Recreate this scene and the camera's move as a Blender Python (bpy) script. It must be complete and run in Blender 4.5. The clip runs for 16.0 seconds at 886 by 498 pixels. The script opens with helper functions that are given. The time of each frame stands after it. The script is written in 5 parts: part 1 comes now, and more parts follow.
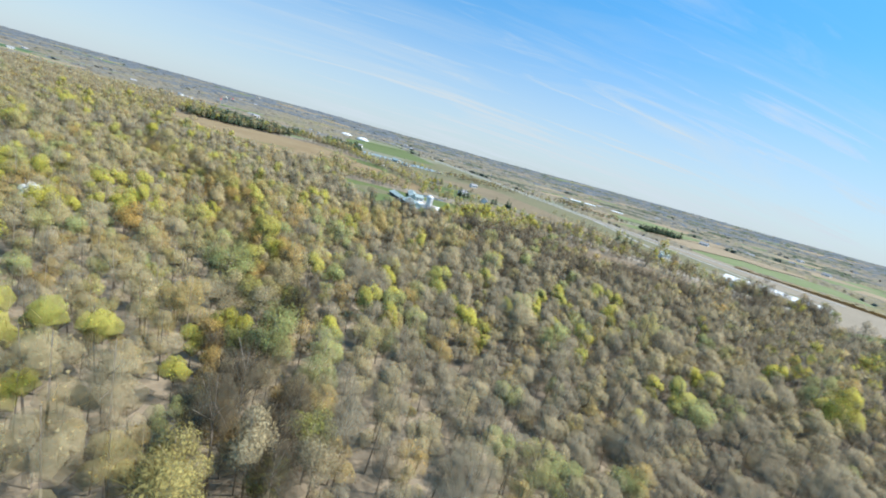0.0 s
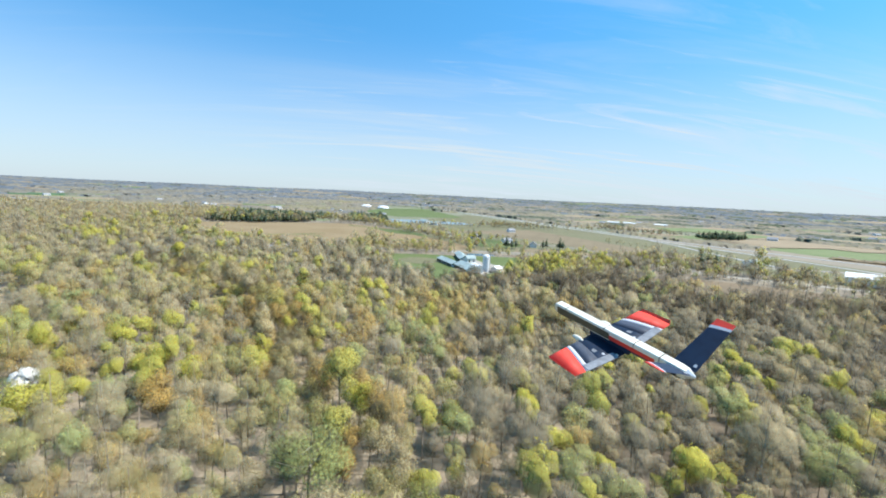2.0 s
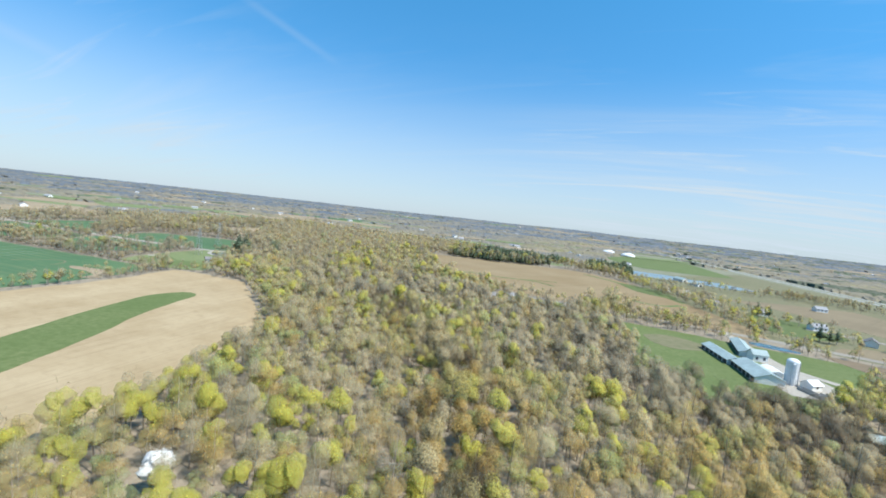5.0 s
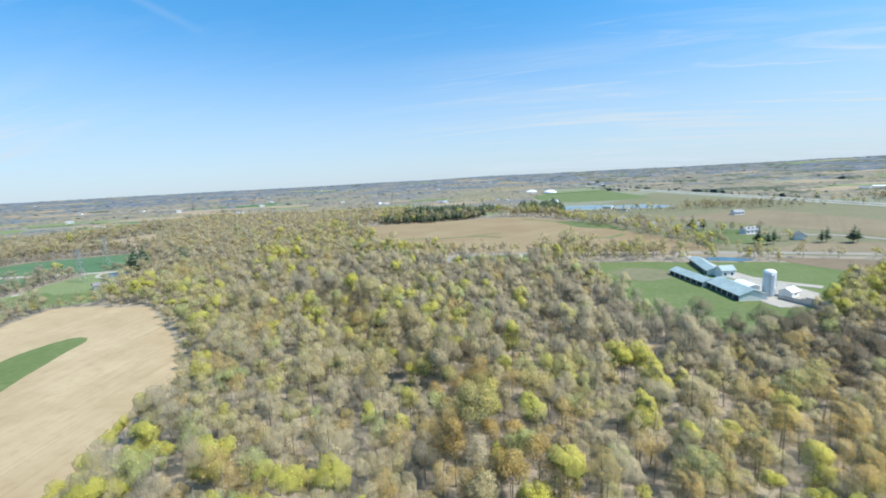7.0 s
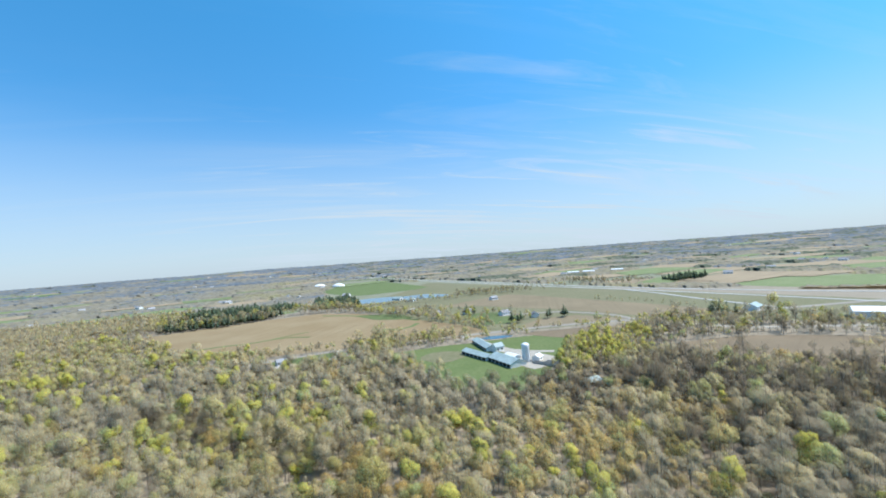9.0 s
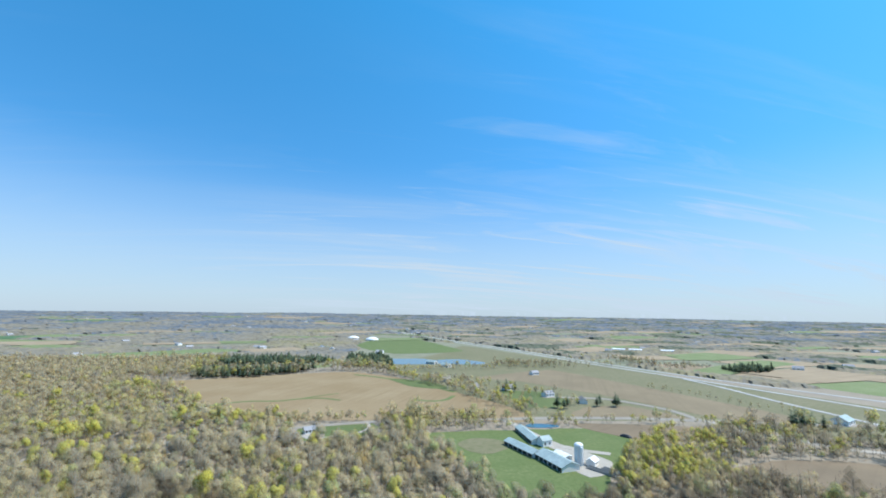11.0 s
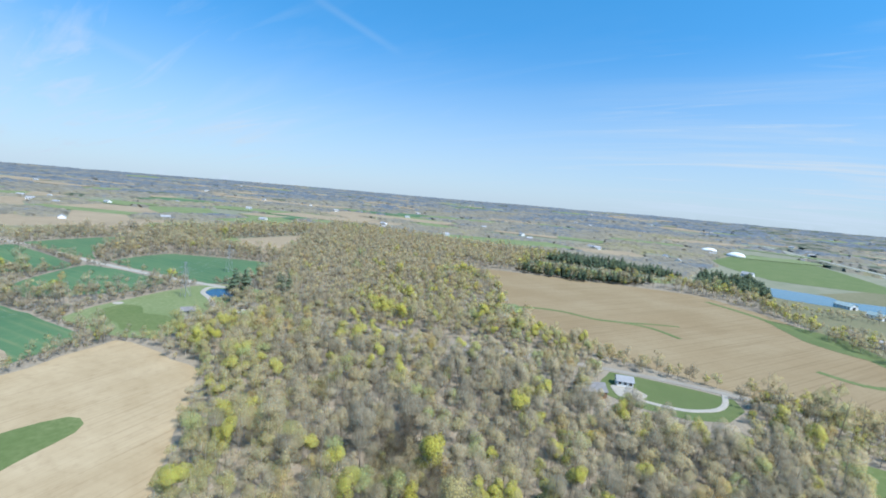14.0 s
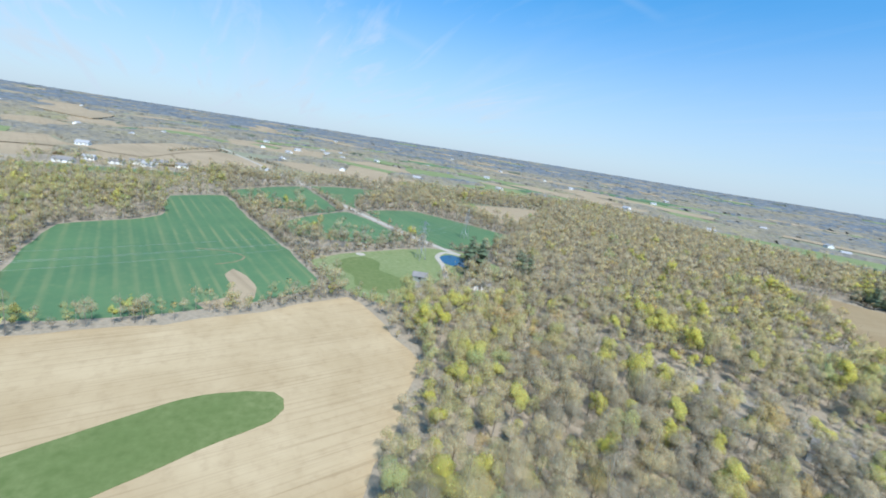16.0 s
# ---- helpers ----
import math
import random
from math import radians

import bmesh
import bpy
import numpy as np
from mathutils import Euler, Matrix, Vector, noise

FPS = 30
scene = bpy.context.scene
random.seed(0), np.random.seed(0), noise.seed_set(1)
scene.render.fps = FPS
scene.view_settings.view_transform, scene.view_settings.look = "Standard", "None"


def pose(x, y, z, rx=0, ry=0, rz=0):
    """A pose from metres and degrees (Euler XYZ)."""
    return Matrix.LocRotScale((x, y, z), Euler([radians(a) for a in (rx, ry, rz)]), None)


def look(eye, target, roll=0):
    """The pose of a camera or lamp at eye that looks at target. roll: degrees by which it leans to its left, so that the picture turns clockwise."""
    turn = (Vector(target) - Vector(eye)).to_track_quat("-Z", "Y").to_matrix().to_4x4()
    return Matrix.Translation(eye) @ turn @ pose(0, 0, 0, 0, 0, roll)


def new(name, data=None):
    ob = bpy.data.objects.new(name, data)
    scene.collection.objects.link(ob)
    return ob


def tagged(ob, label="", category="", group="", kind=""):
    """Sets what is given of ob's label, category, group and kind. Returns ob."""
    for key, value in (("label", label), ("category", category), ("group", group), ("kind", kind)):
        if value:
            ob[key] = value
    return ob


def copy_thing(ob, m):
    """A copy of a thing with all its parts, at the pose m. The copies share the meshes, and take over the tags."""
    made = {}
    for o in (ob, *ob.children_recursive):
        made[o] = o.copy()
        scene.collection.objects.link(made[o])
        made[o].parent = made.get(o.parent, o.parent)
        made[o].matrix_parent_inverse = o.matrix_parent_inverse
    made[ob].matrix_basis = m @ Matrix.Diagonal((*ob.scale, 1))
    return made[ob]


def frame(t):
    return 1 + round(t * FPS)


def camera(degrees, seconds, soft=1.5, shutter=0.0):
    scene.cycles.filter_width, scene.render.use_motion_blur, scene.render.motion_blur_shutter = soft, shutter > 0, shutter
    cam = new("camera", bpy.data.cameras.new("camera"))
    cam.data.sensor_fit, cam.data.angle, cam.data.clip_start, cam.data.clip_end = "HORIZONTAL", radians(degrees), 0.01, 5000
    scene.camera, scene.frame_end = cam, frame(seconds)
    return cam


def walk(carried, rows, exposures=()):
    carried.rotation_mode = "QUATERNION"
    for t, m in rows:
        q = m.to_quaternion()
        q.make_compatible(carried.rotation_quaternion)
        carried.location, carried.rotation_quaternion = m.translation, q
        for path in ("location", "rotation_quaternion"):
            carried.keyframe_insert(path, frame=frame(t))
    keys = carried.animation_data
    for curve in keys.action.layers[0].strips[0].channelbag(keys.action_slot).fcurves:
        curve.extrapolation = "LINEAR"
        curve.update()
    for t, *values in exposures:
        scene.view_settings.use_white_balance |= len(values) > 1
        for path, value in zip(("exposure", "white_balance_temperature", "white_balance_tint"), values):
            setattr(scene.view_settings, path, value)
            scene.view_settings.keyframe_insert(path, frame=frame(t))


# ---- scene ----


def shot(x, y, z, yaw, pitch, roll):
    """A camera pose from metres, heading to the left of +y, upward pitch and lean."""
    return pose(x, y, z, 90 + pitch, 0, yaw) @ pose(0, 0, 0, 0, 0, roll)


cam = camera(91.64, 16.0, soft=1.8, shutter=0.15)
walk(cam, [
    (0.0, shot(51.64, -65.71, 43.24, -13.05, -13.20, 15.27)),
    (0.5, shot(50.38, -50.33, 41.84, -4.40, -15.83, 11.60)),
    (1.0, shot(45.34, -37.52, 41.38, -1.16, -16.00, 7.99)),
    (1.5, shot(39.12, -29.53, 43.45, -3.82, -13.32, 5.31)),
    (2.0, shot(38.31, -28.88, 43.19, -8.24, -7.26, 2.68)),
    (2.5, shot(38.37, -28.26, 42.66, -9.87, -0.80, 2.17)),
    (3.0, shot(38.57, -28.24, 42.49, -7.62, 3.44, 1.83)),
    (3.5, shot(38.95, -28.24, 42.53, -1.32, 4.64, 3.45)),
    (4.0, shot(41.61, -16.82, 45.92, 7.06, 2.77, 4.41)),
    (4.5, shot(38.71, -1.56, 48.06, 17.67, -0.71, 6.01)),
    (4.7, shot(38.09, 4.53, 49.04, 22.56, -2.70, 7.06)),
    (6.8, shot(17.23, 39.15, 48.51, 16.36, -9.65, -2.61)),
    (7.0, shot(16.30, 34.38, 49.70, 12.90, -9.45, -3.17)),
    (7.5, shot(10.15, 21.11, 53.17, 2.71, -7.64, -4.41)),
    (8.0, shot(3.25, 12.75, 55.78, -6.69, -5.05, -4.60)),
    (8.5, shot(0.54, 4.77, 57.74, -13.26, -2.16, -5.43)),
    (8.7, shot(-1.30, 2.38, 58.59, -15.45, -1.04, -4.79)),
    (10.8, shot(-8.47, 10.79, 69.47, -13.82, 7.98, 0.07)),
    (11.0, shot(-7.94, 15.76, 69.70, -11.66, 8.25, 0.86)),
    (11.5, shot(-9.34, 30.71, 70.42, -4.95, 7.77, 4.59)),
    (12.0, shot(-8.60, 46.25, 69.99, 3.15, 5.78, 7.43)),
    (12.5, shot(-3.14, 60.84, 69.49, 12.33, 2.64, 8.33)),
    (13.0, shot(-2.76, 76.32, 70.81, 19.79, -1.78, 8.51)),
    (13.5, shot(-5.20, 91.75, 70.42, 25.55, -5.07, 6.79)),
    (14.0, shot(-9.27, 105.92, 67.93, 31.27, -7.19, 4.84)),
    (14.5, shot(-17.48, 118.86, 65.04, 37.80, -8.83, 3.94)),
    (15.0, shot(-32.60, 122.27, 62.53, 43.04, -10.45, 5.28)),
    (15.5, shot(-47.15, 126.98, 58.86, 50.18, -11.87, 7.49)),
    (16.0, shot(-61.22, 133.94, 57.30, 59.71, -13.37, 8.96)),
], exposures=[(0.0, 0.43, 6500, 10), (2.0, 0.55, 6500, 10), (3.5, 0.43, 6450, 10), (4.7, 0.44, 6400, 10), (7.0, 0.49, 6250, 10), (8.5, 0.45, 6200, 10),
              (11.0, 0.37, 6050, 10), (13.0, 0.37, 5850, 10), (16.0, 0.43, 6000, 10)])

# ---- sky and sun ----
scene.cycles.transparent_max_bounces = 28      # thin twigs lie many deep
SUN_AZ, SUN_EL = radians(96), radians(56)      # clockwise from +y, above the horizon
world = bpy.data.worlds.new("world")
scene.world = world
world.use_nodes = True
wn, wl = world.node_tree.nodes, world.node_tree.links
wn.clear()


def wnode(kind, **sets):
    n = wn.new(kind)
    for k, v in sets.items():
        n.inputs[k].default_value = v
    return n


sky = wn.new("ShaderNodeTexSky")
sky.sky_type, sky.sun_disc = "NISHITA", False
sky.sun_elevation, sky.sun_rotation = SUN_EL, SUN_AZ
sky.altitude, sky.air_density, sky.dust_density, sky.ozone_density = 200, 1.0, 0.35, 3.0
coord = wn.new("ShaderNodeTexCoord")
sep = wn.new("ShaderNodeSeparateXYZ")
wl.new(coord.outputs["Generated"], sep.inputs[0])
# cirrus: the direction is laid onto a high flat layer, then streaked along one heading
lift = wnode("ShaderNodeMath"); lift.operation = "MAXIMUM"; lift.inputs[1].default_value = 0.0
wl.new(sep.outputs["Z"], lift.inputs[0])
base = wnode("ShaderNodeMath"); base.operation = "ADD"; base.inputs[1].default_value = 0.16
wl.new(lift.outputs[0], base.inputs[0])
flat = wn.new("ShaderNodeVectorMath"); flat.operation = "DIVIDE"
comb = wn.new("ShaderNodeCombineXYZ")
for k in range(3):
    wl.new(base.outputs[0], comb.inputs[k])
wl.new(coord.outputs["Generated"], flat.inputs[0]); wl.new(comb.outputs[0], flat.inputs[1])


def cirrus(turn, stretch, scale, low, high, warp):
    mp = wn.new("ShaderNodeMapping")
    mp.inputs["Rotation"].default_value = (0, 0, radians(turn))
    mp.inputs["Scale"].default_value = (stretch, 1.0, 0.0)
    wl.new(flat.outputs[0], mp.inputs[0])
    nz = wn.new("ShaderNodeTexNoise")
    nz.inputs["Scale"].default_value, nz.inputs["Detail"].default_value = scale, 9
    nz.inputs["Roughness"].default_value, nz.inputs["Distortion"].default_value = 0.62, warp
    wl.new(mp.outputs[0], nz.inputs["Vector"])
    ramp = wn.new("ShaderNodeMapRange")
    ramp.inputs["From Min"].default_value, ramp.inputs["From Max"].default_value = low, high
    wl.new(nz.outputs["Fac"], ramp.inputs[0])
    return ramp.outputs[0]


veil = cirrus(8, 0.22, 1.7, 0.50, 0.85, 0.6)
wisp = cirrus(-14, 0.16, 3.4, 0.54, 0.72, 1.3)
both = wn.new("ShaderNodeMath"); both.operation = "ADD"; both.use_clamp = True
wl.new(veil, both.inputs[0]); wl.new(wisp, both.inputs[1])
amount = wn.new("ShaderNodeMath"); amount.operation = "MULTIPLY"; amount.inputs[1].default_value = 0.62
# wisps lie low over the horizon and thin out overhead
thin = wn.new("ShaderNodeMapRange")
thin.inputs["From Min"].default_value, thin.inputs["From Max"].default_value = 0.16, 0.46
thin.inputs["To Min"].default_value, thin.inputs["To Max"].default_value = 1.0, 0.22
wl.new(lift.outputs[0], thin.inputs[0])
low = wn.new("ShaderNodeMath"); low.operation = "MULTIPLY"
wl.new(both.outputs[0], low.inputs[0]); wl.new(thin.outputs[0], low.inputs[1])


def toward(azimuth, inner, outer, most):
    """How near a direction lies to an azimuth: a bank of cloud in that part of the sky."""
    dot = wn.new("ShaderNodeVectorMath"); dot.operation = "DOT_PRODUCT"
    dot.inputs[1].default_value = (math.sin(radians(azimuth)), math.cos(radians(azimuth)), 0)
    wl.new(coord.outputs["Generated"], dot.inputs[0])
    r = wn.new("ShaderNodeMapRange"); r.interpolation_type = "SMOOTHSTEP"
    r.inputs["From Min"].default_value, r.inputs["From Max"].default_value = math.cos(radians(outer)), math.cos(radians(inner))
    r.inputs["To Max"].default_value = most
    wl.new(dot.outputs["Value"], r.inputs[0])
    return r.outputs[0]


def total(a, b, clamp=True):
    t = wn.new("ShaderNodeMath"); t.operation = "ADD"; t.use_clamp = clamp
    for k, v in enumerate((a, b)):
        if isinstance(v, float):
            t.inputs[k].default_value = v
        else:
            wl.new(v, t.inputs[k])
    return t.outputs[0]


bank = total(total(toward(24, 12, 46, 0.95), toward(-80, 10, 40, 0.45)), 0.12)
banked = wn.new("ShaderNodeMath"); banked.operation = "MULTIPLY"
wl.new(low.outputs[0], banked.inputs[0]); wl.new(bank, banked.inputs[1])


def contrail(a, b, width, strength):
    """A soft straight trail between two directions (azimuth, elevation)."""
    da, db = [Vector((math.sin(radians(u)) * math.cos(radians(v)), math.cos(radians(u)) * math.cos(radians(v)), math.sin(radians(v)))) for u, v in (a, b)]
    across, mid_ = da.cross(db).normalized(), (da + db).normalized()
    outs = []
    for axis, lo, hi in ((across, width, 0.0), (mid_, mid_.dot(da) - 0.004, mid_.dot(da) + 0.004)):
        dot = wn.new("ShaderNodeVectorMath"); dot.operation = "DOT_PRODUCT"
        dot.inputs[1].default_value = axis
        wl.new(coord.outputs["Generated"], dot.inputs[0])
        size_ = wn.new("ShaderNodeMath"); size_.operation = "ABSOLUTE"
        wl.new(dot.outputs["Value"], size_.inputs[0])
        r = wn.new("ShaderNodeMapRange"); r.interpolation_type = "SMOOTHSTEP"
        r.inputs["From Min"].default_value, r.inputs["From Max"].default_value = lo, hi
        wl.new(size_.outputs[0], r.inputs[0])
        outs.append(r.outputs[0])
    k = wn.new("ShaderNodeMath"); k.operation = "MULTIPLY"
    wl.new(outs[0], k.inputs[0]); wl.new(outs[1], k.inputs[1])
    k2 = wn.new("ShaderNodeMath"); k2.operation = "MULTIPLY"; k2.inputs[1].default_value = strength
    wl.new(k.outputs[0], k2.inputs[0])
    return k2.outputs[0]


wl.new(banked.outputs[0], amount.inputs[0])
deep = wn.new("ShaderNodeMapRange")
deep.inputs["From Min"].default_value, deep.inputs["From Max"].default_value = 0.0, 0.7
wl.new(lift.outputs[0], deep.inputs[0])
hue = wn.new("ShaderNodeMix"); hue.data_type = "RGBA"
hue.inputs["A"].default_value, hue.inputs["B"].default_value = (0.64, 0.84, 1.08, 1), (0.45, 1.66, 1.86, 1)
wl.new(deep.outputs[0], hue.inputs["Factor"])
tint = wn.new("ShaderNodeMix"); tint.data_type = "RGBA"; tint.blend_type = "MULTIPLY"
tint.inputs["Factor"].default_value = 1.0
wl.new(hue.outputs["Result"], tint.inputs["B"])
wl.new(sky.outputs[0], tint.inputs["A"])
clouds = wn.new("ShaderNodeMix"); clouds.data_type = "RGBA"
clouds.inputs["B"].default_value = (4.75, 5.55, 6.15, 1)
pale = wn.new("ShaderNodeMapRange"); pale.interpolation_type = "SMOOTHSTEP"
pale.inputs["From Min"].default_value, pale.inputs["From Max"].default_value = 0.0, 0.34
pale.inputs["To Min"].default_value, pale.inputs["To Max"].default_value = 0.70, 0.0
wl.new(lift.outputs[0], pale.inputs[0])
misty = wn.new("ShaderNodeMath"); misty.operation = "ADD"; misty.use_clamp = True
trails = total(contrail((-49, 20.8), (-40, 17.2), 0.012, 0.12), contrail((-73.5, 13.1), (-65, 10.8), 0.016, 0.09))
wl.new(total(amount.outputs[0], trails), misty.inputs[0]); wl.new(pale.outputs[0], misty.inputs[1])
wl.new(misty.outputs[0], clouds.inputs["Factor"]); wl.new(tint.outputs["Result"], clouds.inputs["A"])
back = wn.new("ShaderNodeBackground"); back.inputs["Strength"].default_value = 0.10
wl.new(clouds.outputs["Result"], back.inputs["Color"])
wout = wn.new("ShaderNodeOutputWorld")
wl.new(back.outputs[0], wout.inputs[0])

sun_data = bpy.data.lights.new("sun", "SUN")
sun_data.energy, sun_data.angle, sun_data.color = 4.9, radians(0.6), (1.0, 0.955, 0.88)
sun = new("sun", sun_data)
to_sun = Vector((math.sin(SUN_AZ) * math.cos(SUN_EL), math.cos(SUN_AZ) * math.cos(SUN_EL), math.sin(SUN_EL)))
sun.matrix_basis = look(to_sun * 300, (0, 0, 0))

# ---- materials ----


def nodes_of(name):
    m = bpy.data.materials.new(name)
    m.use_nodes = True
    nt = m.node_tree
    return m, nt.nodes, nt.links, nt.nodes["Principled BSDF"]


def noise_fac(n, l, src, scale, low, high, detail=6, stretch=None, turn=0):
    """A noise between low and high, stretched to 0..1; scale in features per metre."""
    spin = n.new("ShaderNodeMapping")
    spin.inputs["Rotation"].default_value = (0, 0, radians(-turn))
    l.new(src, spin.inputs[0])
    mp = n.new("ShaderNodeMapping")
    s = stretch or (1, 1, 1)
    mp.inputs["Scale"].default_value = [scale * k for k in s]
    l.new(spin.outputs[0], mp.inputs[0])
    t = n.new("ShaderNodeTexNoise")
    t.inputs["Scale"].default_value, t.inputs["Detail"].default_value = 1.0, detail
    t.inputs["Roughness"].default_value = 0.6
    l.new(mp.outputs[0], t.inputs["Vector"])
    r = n.new("ShaderNodeMapRange")
    r.inputs["From Min"].default_value, r.inputs["From Max"].default_value = low, high
    l.new(t.outputs["Fac"], r.inputs[0])
    return r.outputs[0]


def mixed(n, l, fac, a, b):
    x = n.new("ShaderNodeMix")
    x.data_type = "RGBA"
    for key, v in (("A", a), ("B", b)):
        if isinstance(v, tuple):
            x.inputs[key].default_value = (*v, 1)
        else:
            l.new(v, x.inputs[key])
    l.new(fac, x.inputs["Factor"])
    return x.outputs["Result"]


def surface(name, a, b, c=None, coarse=0.03, fine=1.0, rough=0.9, metal=0.0, bump=0.0, spread=(0.35, 0.65), local=False,
            stretch=None, turn=0):
    """Two colours in coarse patches, a third in fine grain; coarse and fine in features per metre."""
    m, n, l, p = nodes_of(name)
    if local:
        src = n.new("ShaderNodeTexCoord").outputs["Object"]
    else:
        src = n.new("ShaderNodeNewGeometry").outputs["Position"]
    col = mixed(n, l, noise_fac(n, l, src, coarse, *spread), a, b)
    grain = noise_fac(n, l, src, fine, 0.3, 0.7, stretch=stretch, turn=turn)
    if c:
        col = mixed(n, l, grain, col, c)
    l.new(col, p.inputs["Base Color"])
    p.inputs["Roughness"].default_value, p.inputs["Metallic"].default_value = rough, metal
    p.inputs["Specular IOR Level"].default_value = 0.25
    if bump:
        bp = n.new("ShaderNodeBump")
        bp.inputs["Strength"].default_value, bp.inputs["Distance"].default_value = 0.6, bump
        l.new(grain, bp.inputs["Height"])
        l.new(bp.outputs[0], p.inputs["Normal"])
    return m


def rows_field(name, a, b, line, heading, step, share=0.5, coarse=0.02, wheels=0.0):
    """A crop field: patches of two colours, and drill rows of a third along a heading."""
    m, n, l, p = nodes_of(name)
    src = n.new("ShaderNodeNewGeometry").outputs["Position"]
    col = mixed(n, l, noise_fac(n, l, src, coarse, 0.36, 0.66), a, b)
    col = mixed(n, l, noise_fac(n, l, src, 0.35, 0.50, 1.15), col, line)
    streak = noise_fac(n, l, src, 1 / step, 0.50, 0.72, detail=3, stretch=(0.015, 1.0, 1.0), turn=heading)
    k = n.new("ShaderNodeMath")
    k.operation = "MULTIPLY"
    k.inputs[1].default_value = share
    l.new(streak, k.inputs[0])
    col = mixed(n, l, k.outputs[0], col, line)
    if wheels:
        # the sprayer's wheel lines, at even distance and unevenly worn
        spin = n.new("ShaderNodeMapping")
        spin.inputs["Rotation"].default_value = (0, 0, radians(-heading))
        l.new(src, spin.inputs[0])
        wave = n.new("ShaderNodeTexWave")
        wave.bands_direction = "Y"
        wave.inputs["Scale"].default_value = 0.314 / wheels
        wave.inputs["Distortion"].default_value, wave.inputs["Detail"].default_value, wave.inputs["Detail Scale"].default_value = 0.5, 2.0, 0.6
        l.new(spin.outputs[0], wave.inputs["Vector"])
        thin_ = n.new("ShaderNodeMapRange")
        thin_.inputs["From Min"].default_value, thin_.inputs["From Max"].default_value = 0.72, 1.0
        l.new(wave.outputs["Fac"], thin_.inputs[0])
        worn = n.new("ShaderNodeMath")
        worn.operation = "MULTIPLY"
        l.new(thin_.outputs[0], worn.inputs[0])
        l.new(noise_fac(n, l, src, 0.03, 0.36, 0.70), worn.inputs[1])
        col = mixed(n, l, worn.outputs[0], col, line)
    l.new(col, p.inputs["Base Color"])
    p.inputs["Roughness"].default_value = 0.95
    p.inputs["Specular IOR Level"].default_value = 0.15
    return m


def foliage(name, stops, through_light=0.25, airy=0.5, grain=5.0, tufts=0.22):
    """Leaves and twigs: a species tint that each tree carries, with a shade of its own for each leaf clump."""
    m, n, l, p = nodes_of(name)
    at = n.new("ShaderNodeAttribute")
    at.attribute_name = "tint"
    ramp = n.new("ShaderNodeValToRGB")
    els = ramp.color_ramp.elements
    while len(els) < len(stops):
        els.new(0.5)
    for e, (k, c) in zip(els, stops):
        e.position, e.color = k, (*c, 1)
    l.new(at.outputs["Fac"], ramp.inputs[0])
    geo = n.new("ShaderNodeNewGeometry")
    vary = n.new("ShaderNodeMapRange")
    vary.inputs["To Min"].default_value, vary.inputs["To Max"].default_value = 0.95, 1.05
    l.new(geo.outputs["Random Per Island"], vary.inputs[0])
    info = n.new("ShaderNodeObjectInfo")
    vo = n.new("ShaderNodeMapRange")
    vo.inputs["To Min"].default_value, vo.inputs["To Max"].default_value = 0.85, 1.15
    l.new(info.outputs["Random"], vo.inputs[0])
    k = n.new("ShaderNodeMath")
    k.operation = "MULTIPLY"
    l.new(vary.outputs[0], k.inputs[0])
    l.new(vo.outputs[0], k.inputs[1])
    # tufts and fine leaf grain
    tuft = n.new("ShaderNodeMapRange")
    tuft.inputs["To Min"].default_value, tuft.inputs["To Max"].default_value = 1 - tufts, 1 + tufts
    l.new(noise_fac(n, l, geo.outputs["Position"], 1.9, 0.34, 0.66, detail=6), tuft.inputs[0])
    k2 = n.new("ShaderNodeMath")
    k2.operation = "MULTIPLY"
    l.new(k.outputs[0], k2.inputs[0])
    l.new(tuft.outputs[0], k2.inputs[1])
    sc = n.new("ShaderNodeVectorMath")
    sc.operation = "SCALE"
    l.new(ramp.outputs[0], sc.inputs[0])
    l.new(k2.outputs[0], sc.inputs["Scale"])
    puff = n.new("ShaderNodeAttribute")
    puff.attribute_name = "puff"
    turn = n.new("ShaderNodeVectorTransform")
    turn.vector_type, turn.convert_from, turn.convert_to = "NORMAL", "OBJECT", "WORLD"
    l.new(puff.outputs["Vector"], turn.inputs[0])
    d, t, mx = n.new("ShaderNodeBsdfDiffuse"), n.new("ShaderNodeBsdfTranslucent"), n.new("ShaderNodeMixShader")
    l.new(sc.outputs[0], d.inputs[0])
    l.new(sc.outputs[0], t.inputs[0])
    l.new(turn.outputs[0], d.inputs["Normal"])
    l.new(turn.outputs[0], t.inputs["Normal"])
    mx.inputs[0].default_value = through_light
    l.new(d.outputs[0], mx.inputs[1])
    l.new(t.outputs[0], mx.inputs[2])
    gaps, clear = n.new("ShaderNodeMixShader"), n.new("ShaderNodeBsdfTransparent")
    lace = noise_fac(n, l, geo.outputs["Position"], grain, 1 - airy - 0.055, 1 - airy + 0.055, detail=3) if grain else None
    if lace:
        hole = n.new("ShaderNodeMath")
        hole.operation = "SUBTRACT"
        hole.inputs[0].default_value = 1.0
        l.new(lace, hole.inputs[1])
        l.new(hole.outputs[0], gaps.inputs[0])
    else:
        gaps.inputs[0].default_value = airy
    l.new(mx.outputs[0], gaps.inputs[1])
    l.new(clear.outputs[0], gaps.inputs[2])
    n.remove(p)
    l.new(gaps.outputs[0], n["Material Output"].inputs[0])
    return m


